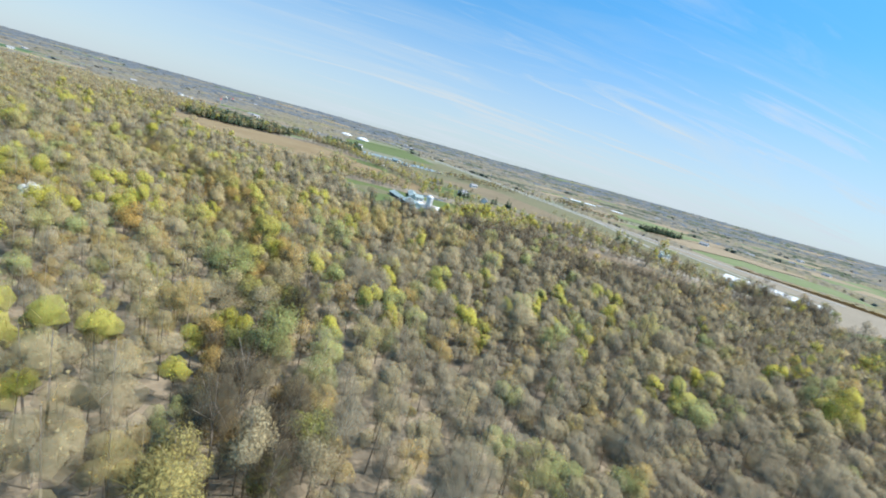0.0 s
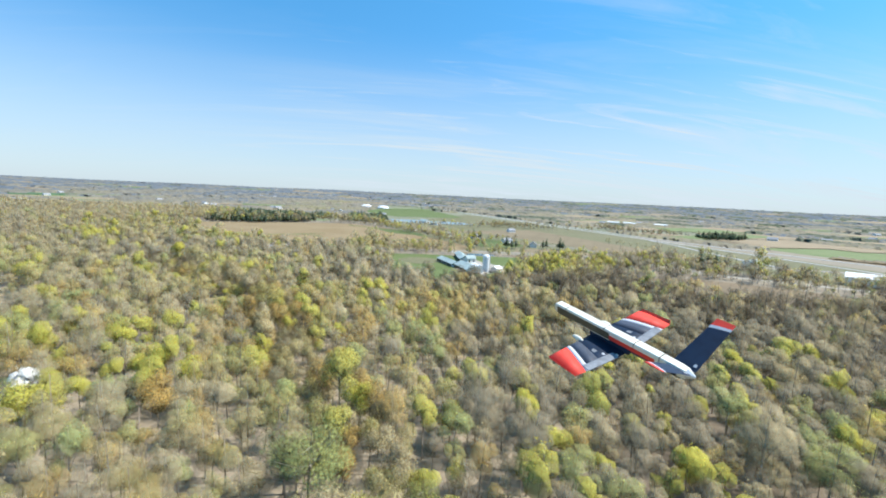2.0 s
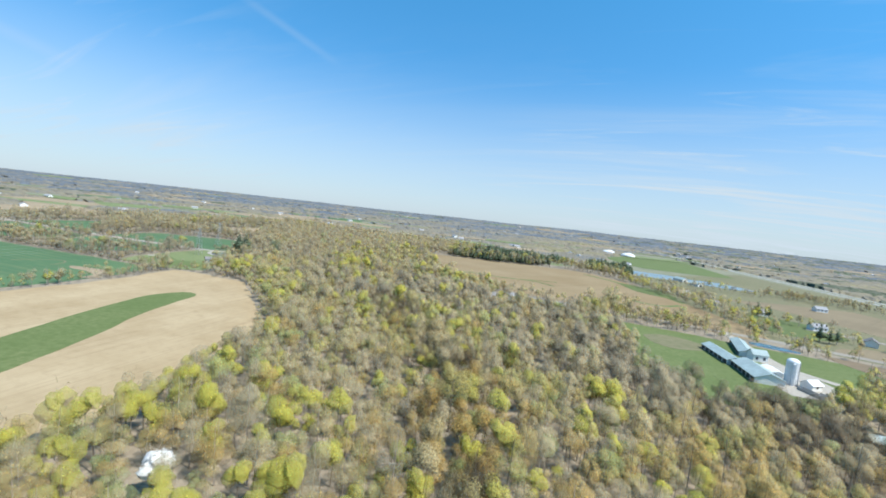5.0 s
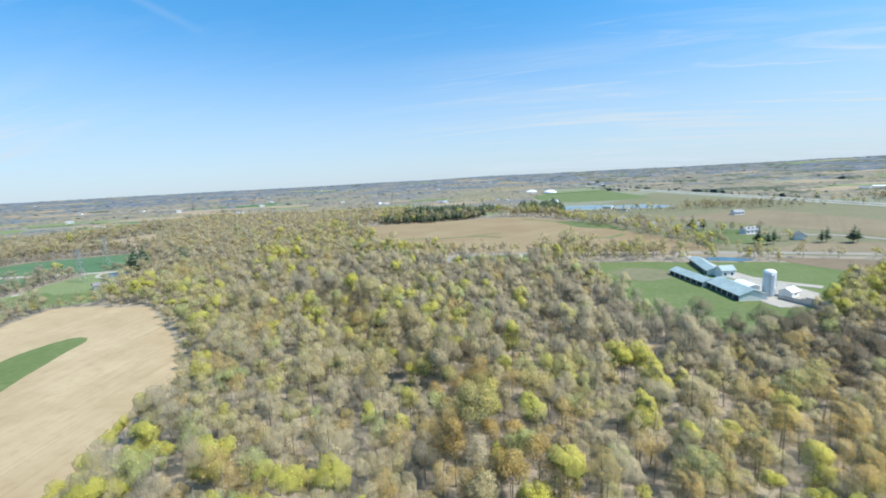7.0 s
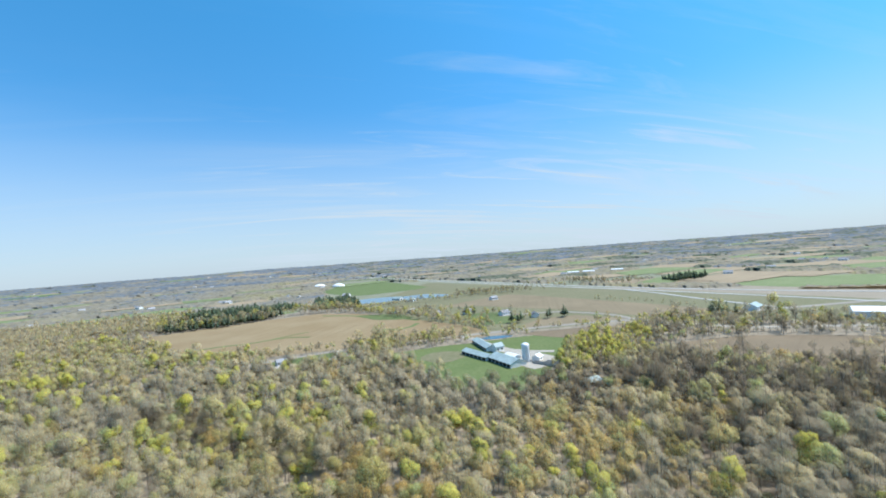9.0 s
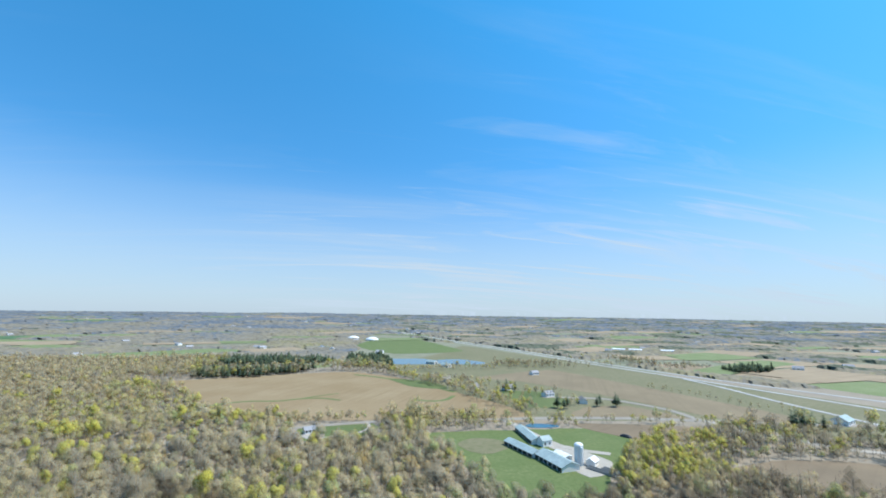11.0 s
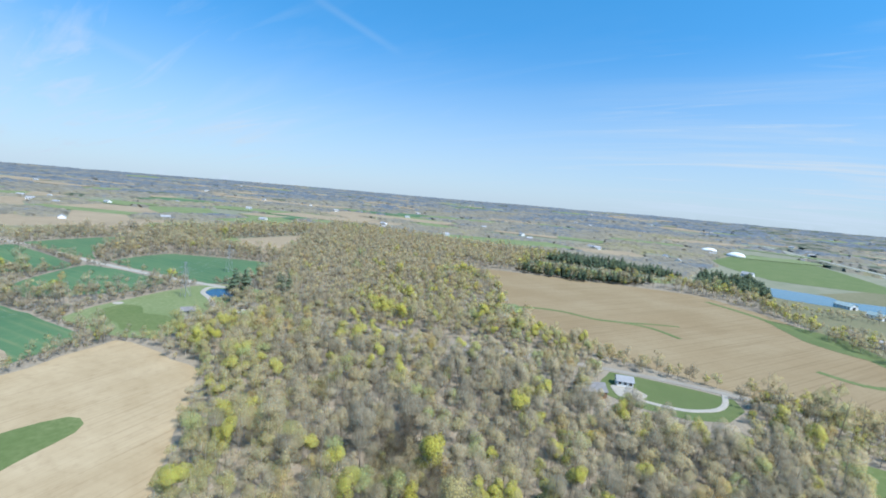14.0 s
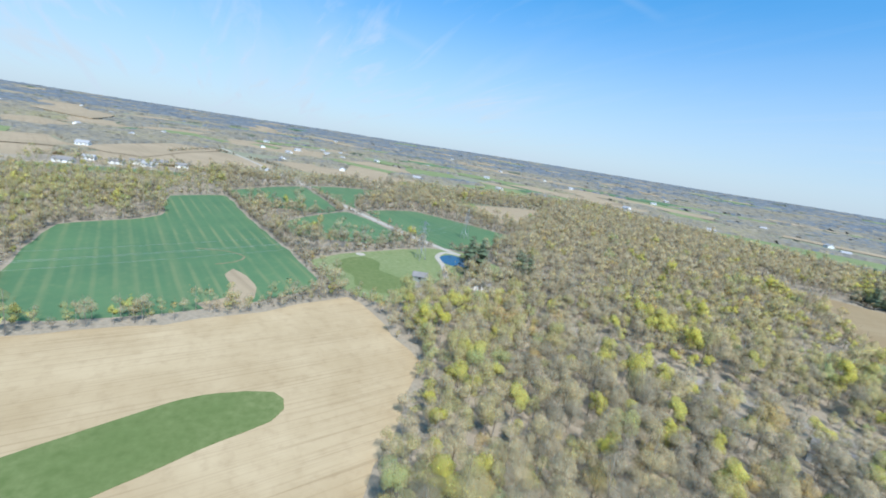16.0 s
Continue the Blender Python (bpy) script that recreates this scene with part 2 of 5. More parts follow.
def plain(name, colour, rough=0.6, metal=0.0, wear=0.12, scale=3.0):
    dark = tuple(k * (1 - wear) for k in colour)
    light = tuple(min(1, k * (1 + wear)) for k in colour)
    return surface(name, dark, light, coarse=scale, fine=scale * 9, rough=rough, metal=metal, local=True)


M_LITTER = surface("leaf_litter", (0.270, 0.226, 0.168), (0.330, 0.278, 0.208), (0.215, 0.178, 0.128), coarse=0.06, fine=0.9, bump=0.15)
M_STUBBLE = rows_field("corn_stubble", (0.338, 0.252, 0.145), (0.412, 0.318, 0.195), (0.230, 0.162, 0.090), 98, 0.6, 0.55, 0.05)
M_STUBBLE_C = rows_field("weathered_stubble", (0.242, 0.175, 0.095), (0.283, 0.215, 0.125), (0.189, 0.133, 0.070), 60, 1.5, 0.85)
M_STUBBLE_B = rows_field("old_stubble", (0.274, 0.215, 0.141), (0.333, 0.259, 0.170), (0.215, 0.163, 0.104), 15, 3.0, 0.7)
M_FALLOW = rows_field("fallow_soil", (0.193, 0.152, 0.096), (0.237, 0.188, 0.119), (0.163, 0.130, 0.081), 62, 6.0)
M_SOIL = rows_field("bare_soil", (0.176, 0.135, 0.088), (0.223, 0.170, 0.110), (0.146, 0.111, 0.073), 30, 5.0)
M_WHEAT = rows_field("young_wheat", (0.060, 0.125, 0.062), (0.085, 0.155, 0.072), (0.150, 0.182, 0.088), 8, 5.0, 0.30, wheels=5.5)
M_GRASS = surface("meadow_grass", (0.160, 0.190, 0.076), (0.235, 0.249, 0.127), (0.128, 0.164, 0.059), coarse=0.035, fine=0.5, bump=0.05)
M_LAWN = surface("lawn_grass", (0.085, 0.122, 0.036), (0.132, 0.160, 0.058), (0.100, 0.120, 0.043), coarse=0.05, fine=0.7)
M_PASTURE = surface("pasture_grass", (0.112, 0.148, 0.048), (0.165, 0.186, 0.074), (0.090, 0.122, 0.036), coarse=0.045, fine=0.5)
M_ROUGH = surface("rough_grass", (0.178, 0.158, 0.088), (0.225, 0.190, 0.118), (0.125, 0.130, 0.060), coarse=0.02, fine=0.3)
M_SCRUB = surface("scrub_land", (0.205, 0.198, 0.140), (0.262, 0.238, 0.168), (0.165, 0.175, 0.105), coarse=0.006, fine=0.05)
M_SHADELITTER = surface("shaded_leaf_litter", (0.150, 0.122, 0.090), (0.200, 0.165, 0.122), (0.115, 0.092, 0.066), coarse=0.06, fine=0.9)
M_GRAVEL = surface("pale_gravel", (0.36, 0.325, 0.275), (0.44, 0.40, 0.34), (0.30, 0.27, 0.225), coarse=0.2, fine=2.0)
M_ROAD = surface("worn_asphalt", (0.257, 0.227, 0.186), (0.329, 0.295, 0.244), (0.230, 0.204, 0.168), coarse=0.08, fine=1.5)
M_CONCRETE = surface("pale_concrete", (0.326, 0.311, 0.285), (0.400, 0.381, 0.351), coarse=0.05, fine=0.8)
# stop 0.0 is the bare grey of 0.02, darkened for backlit trees
LEAF_TONES = [(0.0, (0.194, 0.167, 0.118)), (0.02, (0.326, 0.291, 0.209)), (0.09, (0.477, 0.414, 0.259)), (0.2, (0.530, 0.446, 0.241)), (0.4, (0.484, 0.455, 0.168)),
              (0.6, (0.502, 0.470, 0.098)), (0.8, (0.398, 0.432, 0.170)), (1.0, (0.566, 0.396, 0.137))]
M_LEAF = foliage("spring_leaves", LEAF_TONES, 0.32, 0.5, 0)
M_BODY = foliage("soft_new_foliage", LEAF_TONES, 0.32, 0.66, 0, 0.16)
TWIG_TONES = [(0.0, (0.194, 0.167, 0.118)), (0.02, (0.326, 0.291, 0.209)), (0.09, (0.495, 0.429, 0.273)), (0.25, (0.510, 0.436, 0.246)), (0.45, (0.464, 0.429, 0.177)),
              (0.8, (0.388, 0.424, 0.187)), (1.0, (0.515, 0.386, 0.159))]
M_TWIG = foliage("twigs", TWIG_TONES, 0.32, 0.40, 0)
M_HAZE = foliage("fine_bare_twigs", TWIG_TONES, 0.32, 0.80, 0, 0.18)
M_BLOSSOM = foliage("white_blossom", [(0.0, (0.78, 0.78, 0.75)), (1.0, (0.82, 0.82, 0.79))], airy=0.20, grain=0)
# the first stop is blue-grey: distance haze put into the woods' colour
M_HAZEWOOD = foliage("distant_hazed_woods", [(0.0, (0.228, 0.262, 0.298)), (0.12, (0.330, 0.312, 0.266)), (0.35, (0.385, 0.343, 0.256)), (0.6, (0.390, 0.361, 0.200)),
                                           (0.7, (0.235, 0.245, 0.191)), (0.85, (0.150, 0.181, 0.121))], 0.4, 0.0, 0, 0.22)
M_PINE = foliage("pine_needles", [(0.0, (0.088, 0.126, 0.084)), (1.0, (0.150, 0.188, 0.112))], 0.1, 0.25, 0)
M_BARK = surface("bark", (0.24, 0.21, 0.178), (0.34, 0.30, 0.255), coarse=0.8, fine=5.0, rough=0.95)


def water_material(name, colour, gloss):
    m, n, l, p = nodes_of(name)
    p.inputs["Base Color"].default_value = (*colour, 1)
    p.inputs["Roughness"].default_value = 0.12
    p.inputs["Specular IOR Level"].default_value = gloss
    src = n.new("ShaderNodeNewGeometry").outputs["Position"]
    bp = n.new("ShaderNodeBump")
    bp.inputs["Strength"].default_value, bp.inputs["Distance"].default_value = 0.15, 0.05
    l.new(noise_fac(n, l, src, 1.2, 0.3, 0.7), bp.inputs["Height"])
    l.new(bp.outputs[0], p.inputs["Normal"])
    return m


M_WATER = water_material("pond_water", (0.012, 0.055, 0.105), 0.4)
M_MURKY = water_material("murky_water", (0.045, 0.120, 0.165), 0.22)
M_WHITE = plain("white_siding", (0.74, 0.735, 0.71), 0.6, 0, 0.06, 0.6)
M_TEAL = plain("teal_metal_roof", (0.30, 0.37, 0.365), 0.62, 0.0, 0.14, 0.4)
M_GREYROOF = plain("grey_shingles", (0.19, 0.18, 0.175), 0.85, 0, 0.15, 0.8)
M_PALEROOF = plain("pale_shingles", (0.30, 0.30, 0.31), 0.85, 0, 0.1, 0.5)
M_WHITEROOF = plain("white_metal_roof", (0.72, 0.73, 0.73), 0.5, 0, 0.06, 0.3)
M_DARK = plain("dark_opening", (0.035, 0.038, 0.042), 0.5, 0, 0.1, 1.0)
M_STAVE = plain("silo_staves", (0.66, 0.665, 0.66), 0.7, 0, 0.08, 0.7)
M_STEEL = plain("galvanised_steel", (0.42, 0.43, 0.44), 0.45, 0.6, 0.1, 2.0)
M_REDSIDE = plain("brown_siding", (0.22, 0.13, 0.09), 0.7, 0, 0.12, 1.0)

# ---- mesh helpers ----


def link(name, bm, material, parent=None, label=""):
    me = bpy.data.meshes.new(name)
    bm.to_mesh(me)
    bm.free()
    me.materials.append(material)
    ob = new(name, me)
    if parent:
        ob.parent = parent
    if label:
        ob["label"] = label
    return ob


part = link


def box(bm, x0, x1, y0, y1, z0, z1):
    m = Matrix.LocRotScale(((x0 + x1) / 2, (y0 + y1) / 2, (z0 + z1) / 2), None, (x1 - x0, y1 - y0, z1 - z0))
    return bmesh.ops.create_cube(bm, size=1, matrix=m)["verts"]


def soft(bm, width=0.01, segments=1):
    bmesh.ops.bevel(bm, geom=bm.edges[:], offset=width, segments=segments, affect="EDGES", clamp_overlap=True)


def height(x, y):
    """The land is level round the farms and rises gently into far ridges."""
    r = np.hypot(np.asarray(x, float), np.asarray(y, float))
    k = np.clip((r - 1300) / 3500, 0, 1)
    return 24 * k * k * (3 - 2 * k)


def inside(px_, py_, poly):
    """Which of the points lie in the outline."""
    hit = np.zeros(len(px_), bool)
    q = np.asarray(poly, float)
    for (xa, ya), (xb, yb) in zip(q, np.roll(q, -1, 0)):
        if ya != yb:
            cross = (ya > py_) != (yb > py_)
            hit ^= cross & (px_ < (xb - xa) * (py_ - ya) / (yb - ya) + xa)
    return hit


def near_line(px_, py_, pts):
    """Distance of the points from a broken line."""
    best = np.full(len(px_), 1e9)
    q = np.asarray(pts, float)
    for a, b in zip(q, q[1:]):
        d = b - a
        k = np.clip(((px_ - a[0]) * d[0] + (py_ - a[1]) * d[1]) / (d @ d), 0, 1)
        best = np.minimum(best, np.hypot(px_ - a[0] - k * d[0], py_ - a[1] - k * d[1]))
    return best


def rounded(pts, step=6.0, wander=0.8, loop=True, smooth=0.45):
    """A smooth, slightly uneven outline through a few corners."""
    q = [Vector(p) for p in pts]
    n, out = len(q), []
    for i in range(n if loop else n - 1):
        if loop:
            a, b, c, d = q[i - 1], q[i], q[(i + 1) % n], q[(i + 2) % n]
        else:
            a, b, c, d = q[max(i - 1, 0)], q[i], q[i + 1], q[min(i + 2, n - 1)]
        k = max(1, int((c - b).length / step))
        for j in range(k):
            t = j / k
            v = 0.5 * ((2 * b) + (c - a) * t + (2 * a - 5 * b + 4 * c - d) * t * t + (3 * b - a - 3 * c + d) * t ** 3)
            s = b.lerp(c, t)
            v = s.lerp(v, smooth)
            w = noise.noise((v.x * 0.09, v.y * 0.09, 3.0)) * wander
            v2 = noise.noise((v.x * 0.09, v.y * 0.09, 9.0)) * wander
            out.append((v.x + w, v.y + v2))
    if not loop:
        out.append(tuple(q[-1]))
    return out


OPEN = []       # outlines with no trees
LINES = []      # roads and lanes with no trees: line, half width


def sheet(name, pts, z, material, label, category="field", step=8.0, wander=1.6, bare=True, smooth=0.45):
    """A piece of land: a low slab with a smooth outline."""
    ring = rounded(pts, step, wander, smooth=smooth)
    bm = bmesh.new()
    f = bm.faces.new([bm.verts.new((x, y, z)) for x, y in ring])
    if f.normal.z < 0:
        f.normal_flip()
    side = bmesh.ops.extrude_face_region(bm, geom=[f])
    low = [v for v in side["geom"] if isinstance(v, bmesh.types.BMVert)]
    for v in low:
        v.co.z = -0.3
    bmesh.ops.triangulate(bm, faces=bm.faces[:])
    bmesh.ops.recalc_face_normals(bm, faces=bm.faces[:])
    ob = tagged(link(name, bm, material), label, category, kind="structure")
    if bare:
        OPEN.append(ring)
    return ob


def ribbon(name, pts, width, z, material, label, category="road", clear=2.0, step=8.0):
    """A road: a low strip along a line."""
    mid = [Vector(p) for p in rounded(pts, step, 0.3, loop=False, smooth=0.9)]
    bm = bmesh.new()
    prof = []
    for i, p in enumerate(mid):
        d = (mid[min(i + 1, len(mid) - 1)] - mid[max(i - 1, 0)]).normalized()
        s = Vector((-d.y, d.x)) * width / 2
        h = z + float(height(p.x, p.y))
        prof.append([bm.verts.new((*(p + s * k), h - drop)) for k, drop in ((1.12, 0.4), (1, 0), (0, -0.05), (-1, 0), (-1.12, 0.4))])
    for a, b in zip(prof, prof[1:]):
        for k in range(4):
            bm.faces.new((a[k], a[k + 1], b[k + 1], b[k]))
    bmesh.ops.recalc_face_normals(bm, faces=bm.faces[:])
    LINES.append(([tuple(p) for p in mid], width / 2 + clear))
    return tagged(link(name, bm, material), label, category, kind="structure")


# ---- ground ----


def make_ground():
    bm = bmesh.new()
    rings, turns = [0, 120, 260, 420, 600, 800, 1050, 1350, 1700, 2100, 2600, 3200, 3900, 4600, 4950], 96
    made = []
    for r in rings:
        row = []
        for k in range(1 if r == 0 else turns):
            a = 2 * math.pi * k / turns
            x, y = r * math.cos(a), r * math.sin(a)
            bumpy = 9 * noise.noise((x * 0.0011, y * 0.0011, 5)) * min(1, max(0, (r - 1500) / 1500))
            row.append(bm.verts.new((x, y, float(height(x, y)) + bumpy)))
        made.append(row)
    for k in range(turns):
        bm.faces.new((made[0][0], made[1][k], made[1][(k + 1) % turns]))
    for a, b in zip(made[1:], made[2:]):
        for k in range(turns):
            bm.faces.new((a[k], b[k], b[(k + 1) % turns], a[(k + 1) % turns]))
    for f in bm.faces:
        f.smooth = True
    ob = link("ground", bm, M_LITTER)
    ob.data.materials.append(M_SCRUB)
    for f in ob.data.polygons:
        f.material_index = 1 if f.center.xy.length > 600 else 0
    return tagged(ob, "brown leaf litter on gently rolling wooded land", "ground", kind="structure")


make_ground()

# ---- fields, from the woods outwards ----
# a darker litter sheet: the backlit look of the eastern ground, put into colour
sheet("creek_bottom", [(69.9, 11.4), (120, -19.8), (220, 10.1), (340, 40), (349.6, 99.8), (246, 116.1), (179, 150.8), (99.4, 171.9), (59.4, 181.6), (47.4, 173.8), (69.3, 143.6), (89.3, 93.8)],
      0.03, M_SHADELITTER, "dark leaf litter along the creek bottom, backlit shade in its colour", "ground", bare=False)
F1 = [(-201.5, 180.4), (-153.4, 186.4), (-142.1, 177.7), (-120.8, 162.1), (-97.7, 145), (-80.4, 126.6), (-71.8, 102.9), (-58.4, 74.2), (-57.1, 45.1), (-95, 18),
      (-164.8, 19.9), (-184, 58.9), (-186, 100), (-188, 126), (-193, 152)]
sheet("stubble_field", F1, 0.06, M_STUBBLE, "pale tan corn stubble field with faint drill rows", wander=2.2)
sheet("grass_strip", [(-145.5, 149.8), (-148.6, 148.2), (-150.6, 143.1), (-150.2, 131.0), (-141.1, 108.0), (-127.6, 81.8), (-110.5, 53.2), (-94.6, 57.3), (-107.2, 86.1), (-123.3, 111.6),
                      (-132.6, 130.7), (-137.0, 142.5), (-138.6, 146.6), (-141.8, 149.4)], 0.12, M_PASTURE, "long green grass strip across the stubble", "grass strip", step=3, wander=0.6, smooth=1.0)
F2 = [(-296, 80), (-306, 97), (-324, 116.2), (-382.1, 116), (-398.9, 148.1), (-337.1, 156.5), (-237.2, 172.5), (-214, 173.5), (-200.5, 150), (-195, 125), (-192.5, 102), (-198, 85), (-250, 80)]
sheet("wheat_field", F2, 0.06, M_WHEAT, "dark green young wheat field with pale tramlines")
F3 = [(-247, 176.4), (-259.4, 201.6), (-270, 246.2), (-261.7, 263.4), (-236.2, 271.5), (-217.2, 261.6), (-215.6, 239.5), (-209.4, 221.5), (-193, 191.9), (-210.5, 180.2)]
sheet("meadow", F3, 0.07, M_GRASS, "light green mown meadow beside the pond", "meadow")
sheet("meadow_patch", [(-238, 184), (-249, 192), (-252, 203), (-243, 207), (-232, 203), (-222, 208), (-210, 206), (-203, 197), (-212, 187), (-225, 189)], 0.09, M_PASTURE, "darker green unmown patch in the meadow", "meadow", 3, 1.0, bare=False, smooth=1.0)
sheet("wheat_field", [(-424.8, 152.4), (-478.6, 215.4), (-370.1, 221.1), (-355.5, 202.8), (-376, 160)], 0.06, M_WHEAT, "small green wheat field beside a gravel road")
sheet("wheat_field", [(-486, 225.6), (-499.5, 299.9), (-476.7, 303.7), (-416, 247.5), (-383.6, 237.5)], 0.06, M_WHEAT, "narrow green wheat field beside a gravel road")
sheet("wheat_field", [(-327.1, 180), (-365.3, 227), (-293.7, 243.1), (-277.8, 218.8), (-290.4, 176.3)], 0.06, M_WHEAT, "green wheat field with a tan wet patch")
sheet("wheat_field", [(-370.9, 242.1), (-385, 290.2), (-302.5, 334.9), (-266.2, 279.5), (-271.4, 257.3)], 0.06, M_WHEAT, "green wheat field in front of the woods")
sheet("stubble_field", [(-443.9, 358.1), (-450, 478), (-365, 397), (-340.1, 350)], 0.06, M_STUBBLE_B, "tan stubble field between woods")
sheet("stubble_field", [(-675, 100), (-774, 149), (-631.7, 216.2), (-537.5, 129.2)], 0.06, M_STUBBLE_B, "tan stubble field beyond the houses")
sheet("stubble_field", [(-555, 30), (-606, 40), (-690, 95), (-559.1, 112.5), (-519.1, 60)], 0.06, M_STUBBLE_B, "tan stubble field behind the roadside houses")
sheet("stubble_field", [(-614, -29), (-650, -2), (-545, 21), (-517, -2)], 0.06, M_STUBBLE_B, "tan stubble field beyond the road")
sheet("stubble_field", [(-1004, -140), (-1068, -116), (-958, -39), (-861, -60), (-869, -102)], 0.06, M_STUBBLE_B, "tan stubble field far beyond the woods")
sheet("stubble_field", [(-1386, -203), (-1700, -202), (-1500, -68), (-1194, -62)], 3.5, M_STUBBLE_B, "tan stubble field far beyond the woods")
sheet("wheat_field", [(-451.3, 10), (-481.6, 14), (-494.9, 70.1), (-499.5, 123), (-480.5, 120.7), (-463.9, 70.1)], 0.06, M_WHEAT, "strip of green wheat before the houses")
F5 = [(-213.7, 470.7), (-140.9, 495.1), (-50, 525), (-5.8, 531.4), (40, 488.2), (73.6, 419.8), (106.8, 342.8), (116, 296.7), (99.5, 288.1), (72.8, 297.9), (5.2, 307.7),
      (-54.9, 314.7), (-90.8, 333.8), (-112.7, 342.7), (-130.8, 323.2), (-118.3, 378.2), (-150.6, 418.6)]
sheet("stubble_field", F5, 0.06, M_STUBBLE_C, "wide tan stubble field with green waterways")
ribbon("grass_waterway", [(-114.6, 347.8), (-106.5, 364.3), (-96.4, 372.6), (-80.4, 377.9), (-60.4, 376.3), (-45.2, 382.5), (-29.9, 383.3), (-13.8, 373.3)], 3.2, 0.16, M_PASTURE, "thin green grassed waterway through stubble", "waterway", 1, 4)
ribbon("grass_waterway", [(-45.2, 382.5), (-32.6, 392), (-16.2, 401.4)], 2.2, 0.15, M_PASTURE, "thin green grassed waterway through stubble", "waterway", 1, 4)
ribbon("grass_waterway", [(43.5, 367), (58, 360.3), (68.8, 365.1), (77.9, 379.7)], 4.0, 0.15, M_PASTURE, "curved green grassed waterway through stubble", "waterway", 1, 4)
sheet("grass_waterway", [(-124.7, 335.5), (-104.7, 341.7), (-100.5, 360.3), (-110.4, 370.4), (-122.5, 358.2)], 0.11, M_GRASS, "green grass patch at the field edge", "waterway", 4, 1.0, bare=False)
ribbon("grass_waterway", [(-2.4, 509), (20.1, 489.4), (41.4, 464), (67.7, 425.7), (82.7, 394.8)], 5.0, 0.12, M_PASTURE, "green grassed waterway along the field edge", "waterway", 1, 4)
sheet("grass_waterway", [(30.9, 478.6), (69.9, 457.4), (83.4, 414), (67.4, 414), (47.4, 430.1)], 0.14, M_LAWN, "bright green grass patch at the field corner", "waterway", 4, 1.0, bare=False)
sheet("wet_patch", [(-234, 145), (-226, 149), (-214, 151), (-204, 150), (-199, 146), (-196, 136), (-201, 133), (-205, 141), (-216, 143), (-228, 142)], 0.10, M_STUBBLE_B, "tan washed-out patch in the wheat", "bare patch", 3, 0.8, bare=False)
ribbon("wheel_track", [(-262, 132), (-258, 144), (-250, 150), (-243, 146), (-240, 139)], 0.9, 0.10, M_ROUGH, "pale curved wheel track through the wheat", "track", 0, 3)
sheet("sand_pit", [(-254.5, 204.5), (-258.0, 204.2), (-259.2, 201.4), (-256.4, 199.6), (-253.6, 201.7)], 0.12, M_GRAVEL, "pale round sand patch in the meadow", "sand", 2, 0.3, bare=False, smooth=1.0)
sheet("pasture", [(32.3, 271.1), (59.6, 274), (92.3, 271.4), (127.9, 270.4), (149.2, 264.7), (151.5, 238.6), (125.8, 217.2), (103.5, 193.5), (89.4, 171.7), (65.4, 169.2),
                  (49.4, 181.2), (43.4, 231.5)], 0.06, M_PASTURE, "green pasture round the farm buildings", "pasture")
sheet("pasture_patch", [(50, 252), (62, 259), (74, 254), (77, 243), (70, 236), (60, 232), (52, 240)], 0.10, M_ROUGH, "pale tan grazed patch in the pasture", "pasture", 3, 1.5, bare=False, smooth=0.9)
sheet("soil_field", [(130.9, 281.8), (163.9, 274.6), (216.7, 257.6), (195.9, 235.4), (157.8, 236.7), (143.9, 252.5), (134.2, 268.1)], 0.12, M_SOIL, "brown bare soil field beside the road")
sheet("rough_pasture", [(115, 296.8), (73.8, 429.6), (46.8, 501.7), (34.4, 574.6), (150.1, 757.9), (220, 900), (262, 760), (330, 560), (391.6, 329.7), (419.5, 199.7),
                        (334, 146.3), (305.7, 200.6), (232.5, 253.9), (219.3, 274.8)], 0.04, M_ROUGH, "dry tan and green rough grassland by the highway", "grassland", step=20)
sheet("soil_field", [(124.5, 474.9), (234.1, 524.8), (267.7, 415.8), (287.2, 331.3), (298.5, 264), (254.7, 257.2), (237.6, 287.5), (212, 356.4), (187.8, 401.7), (162.3, 446.3)], 0.10, M_FALLOW,
      "reddish brown fallow field")
sheet("soil_field", [(141.2, 295.9), (221.3, 276.7), (201.4, 322.8), (165.4, 323.6)], 0.10, M_FALLOW, "dark brown soil corner between two roads")
sheet("soil_field", [(395, 530), (440, 575), (548, 440), (490, 400), (440, 440)], 0.06, M_STUBBLE_B, "tan stubble field beyond the highway")
sheet("pasture", [(450, 390), (520, 420), (620, 340), (560, 240), (470, 300)], 0.06, M_GRASS, "pale green pasture beyond the highway", "pasture")
sheet("soil_field", [(167.7, 196.3), (204.7, 200.1), (225.9, 195.3), (244.2, 186.5), (277.1, 156.7), (282.8, 110), (212, 123.7), (175, 155.1), (149.4, 177.2)], 0.06, M_SOIL, "brown ploughed field behind the woods")
sheet("lawn", [(289, 91.4), (327.6, 118.5), (389.7, 129.8), (420, 90), (350, 60)], 0.07, M_LAWN, "green lawn round a long building", "lawn")
sheet("lawn", [(-36, 270), (-24, 266), (-6, 268), (6, 276), (11, 290), (8, 299), (-10, 298), (-36, 293)], 0.07, M_LAWN, "green lawn inside a drive", "lawn", wander=0.4)
sheet("lawn", [(117.9, 379.4), (122.7, 329), (147.1, 326.7), (165.5, 344.1), (161.9, 385.4), (130.3, 399)], 0.12, M_LAWN, "green farmyard lawn with trees", "lawn")
sheet("wheat_field", [(0, 900), (61.4, 738.8), (190, 779.9), (152.1, 1093.7), (68.2, 1149.9)], 0.10, M_PASTURE, "green field along the highway", step=30)

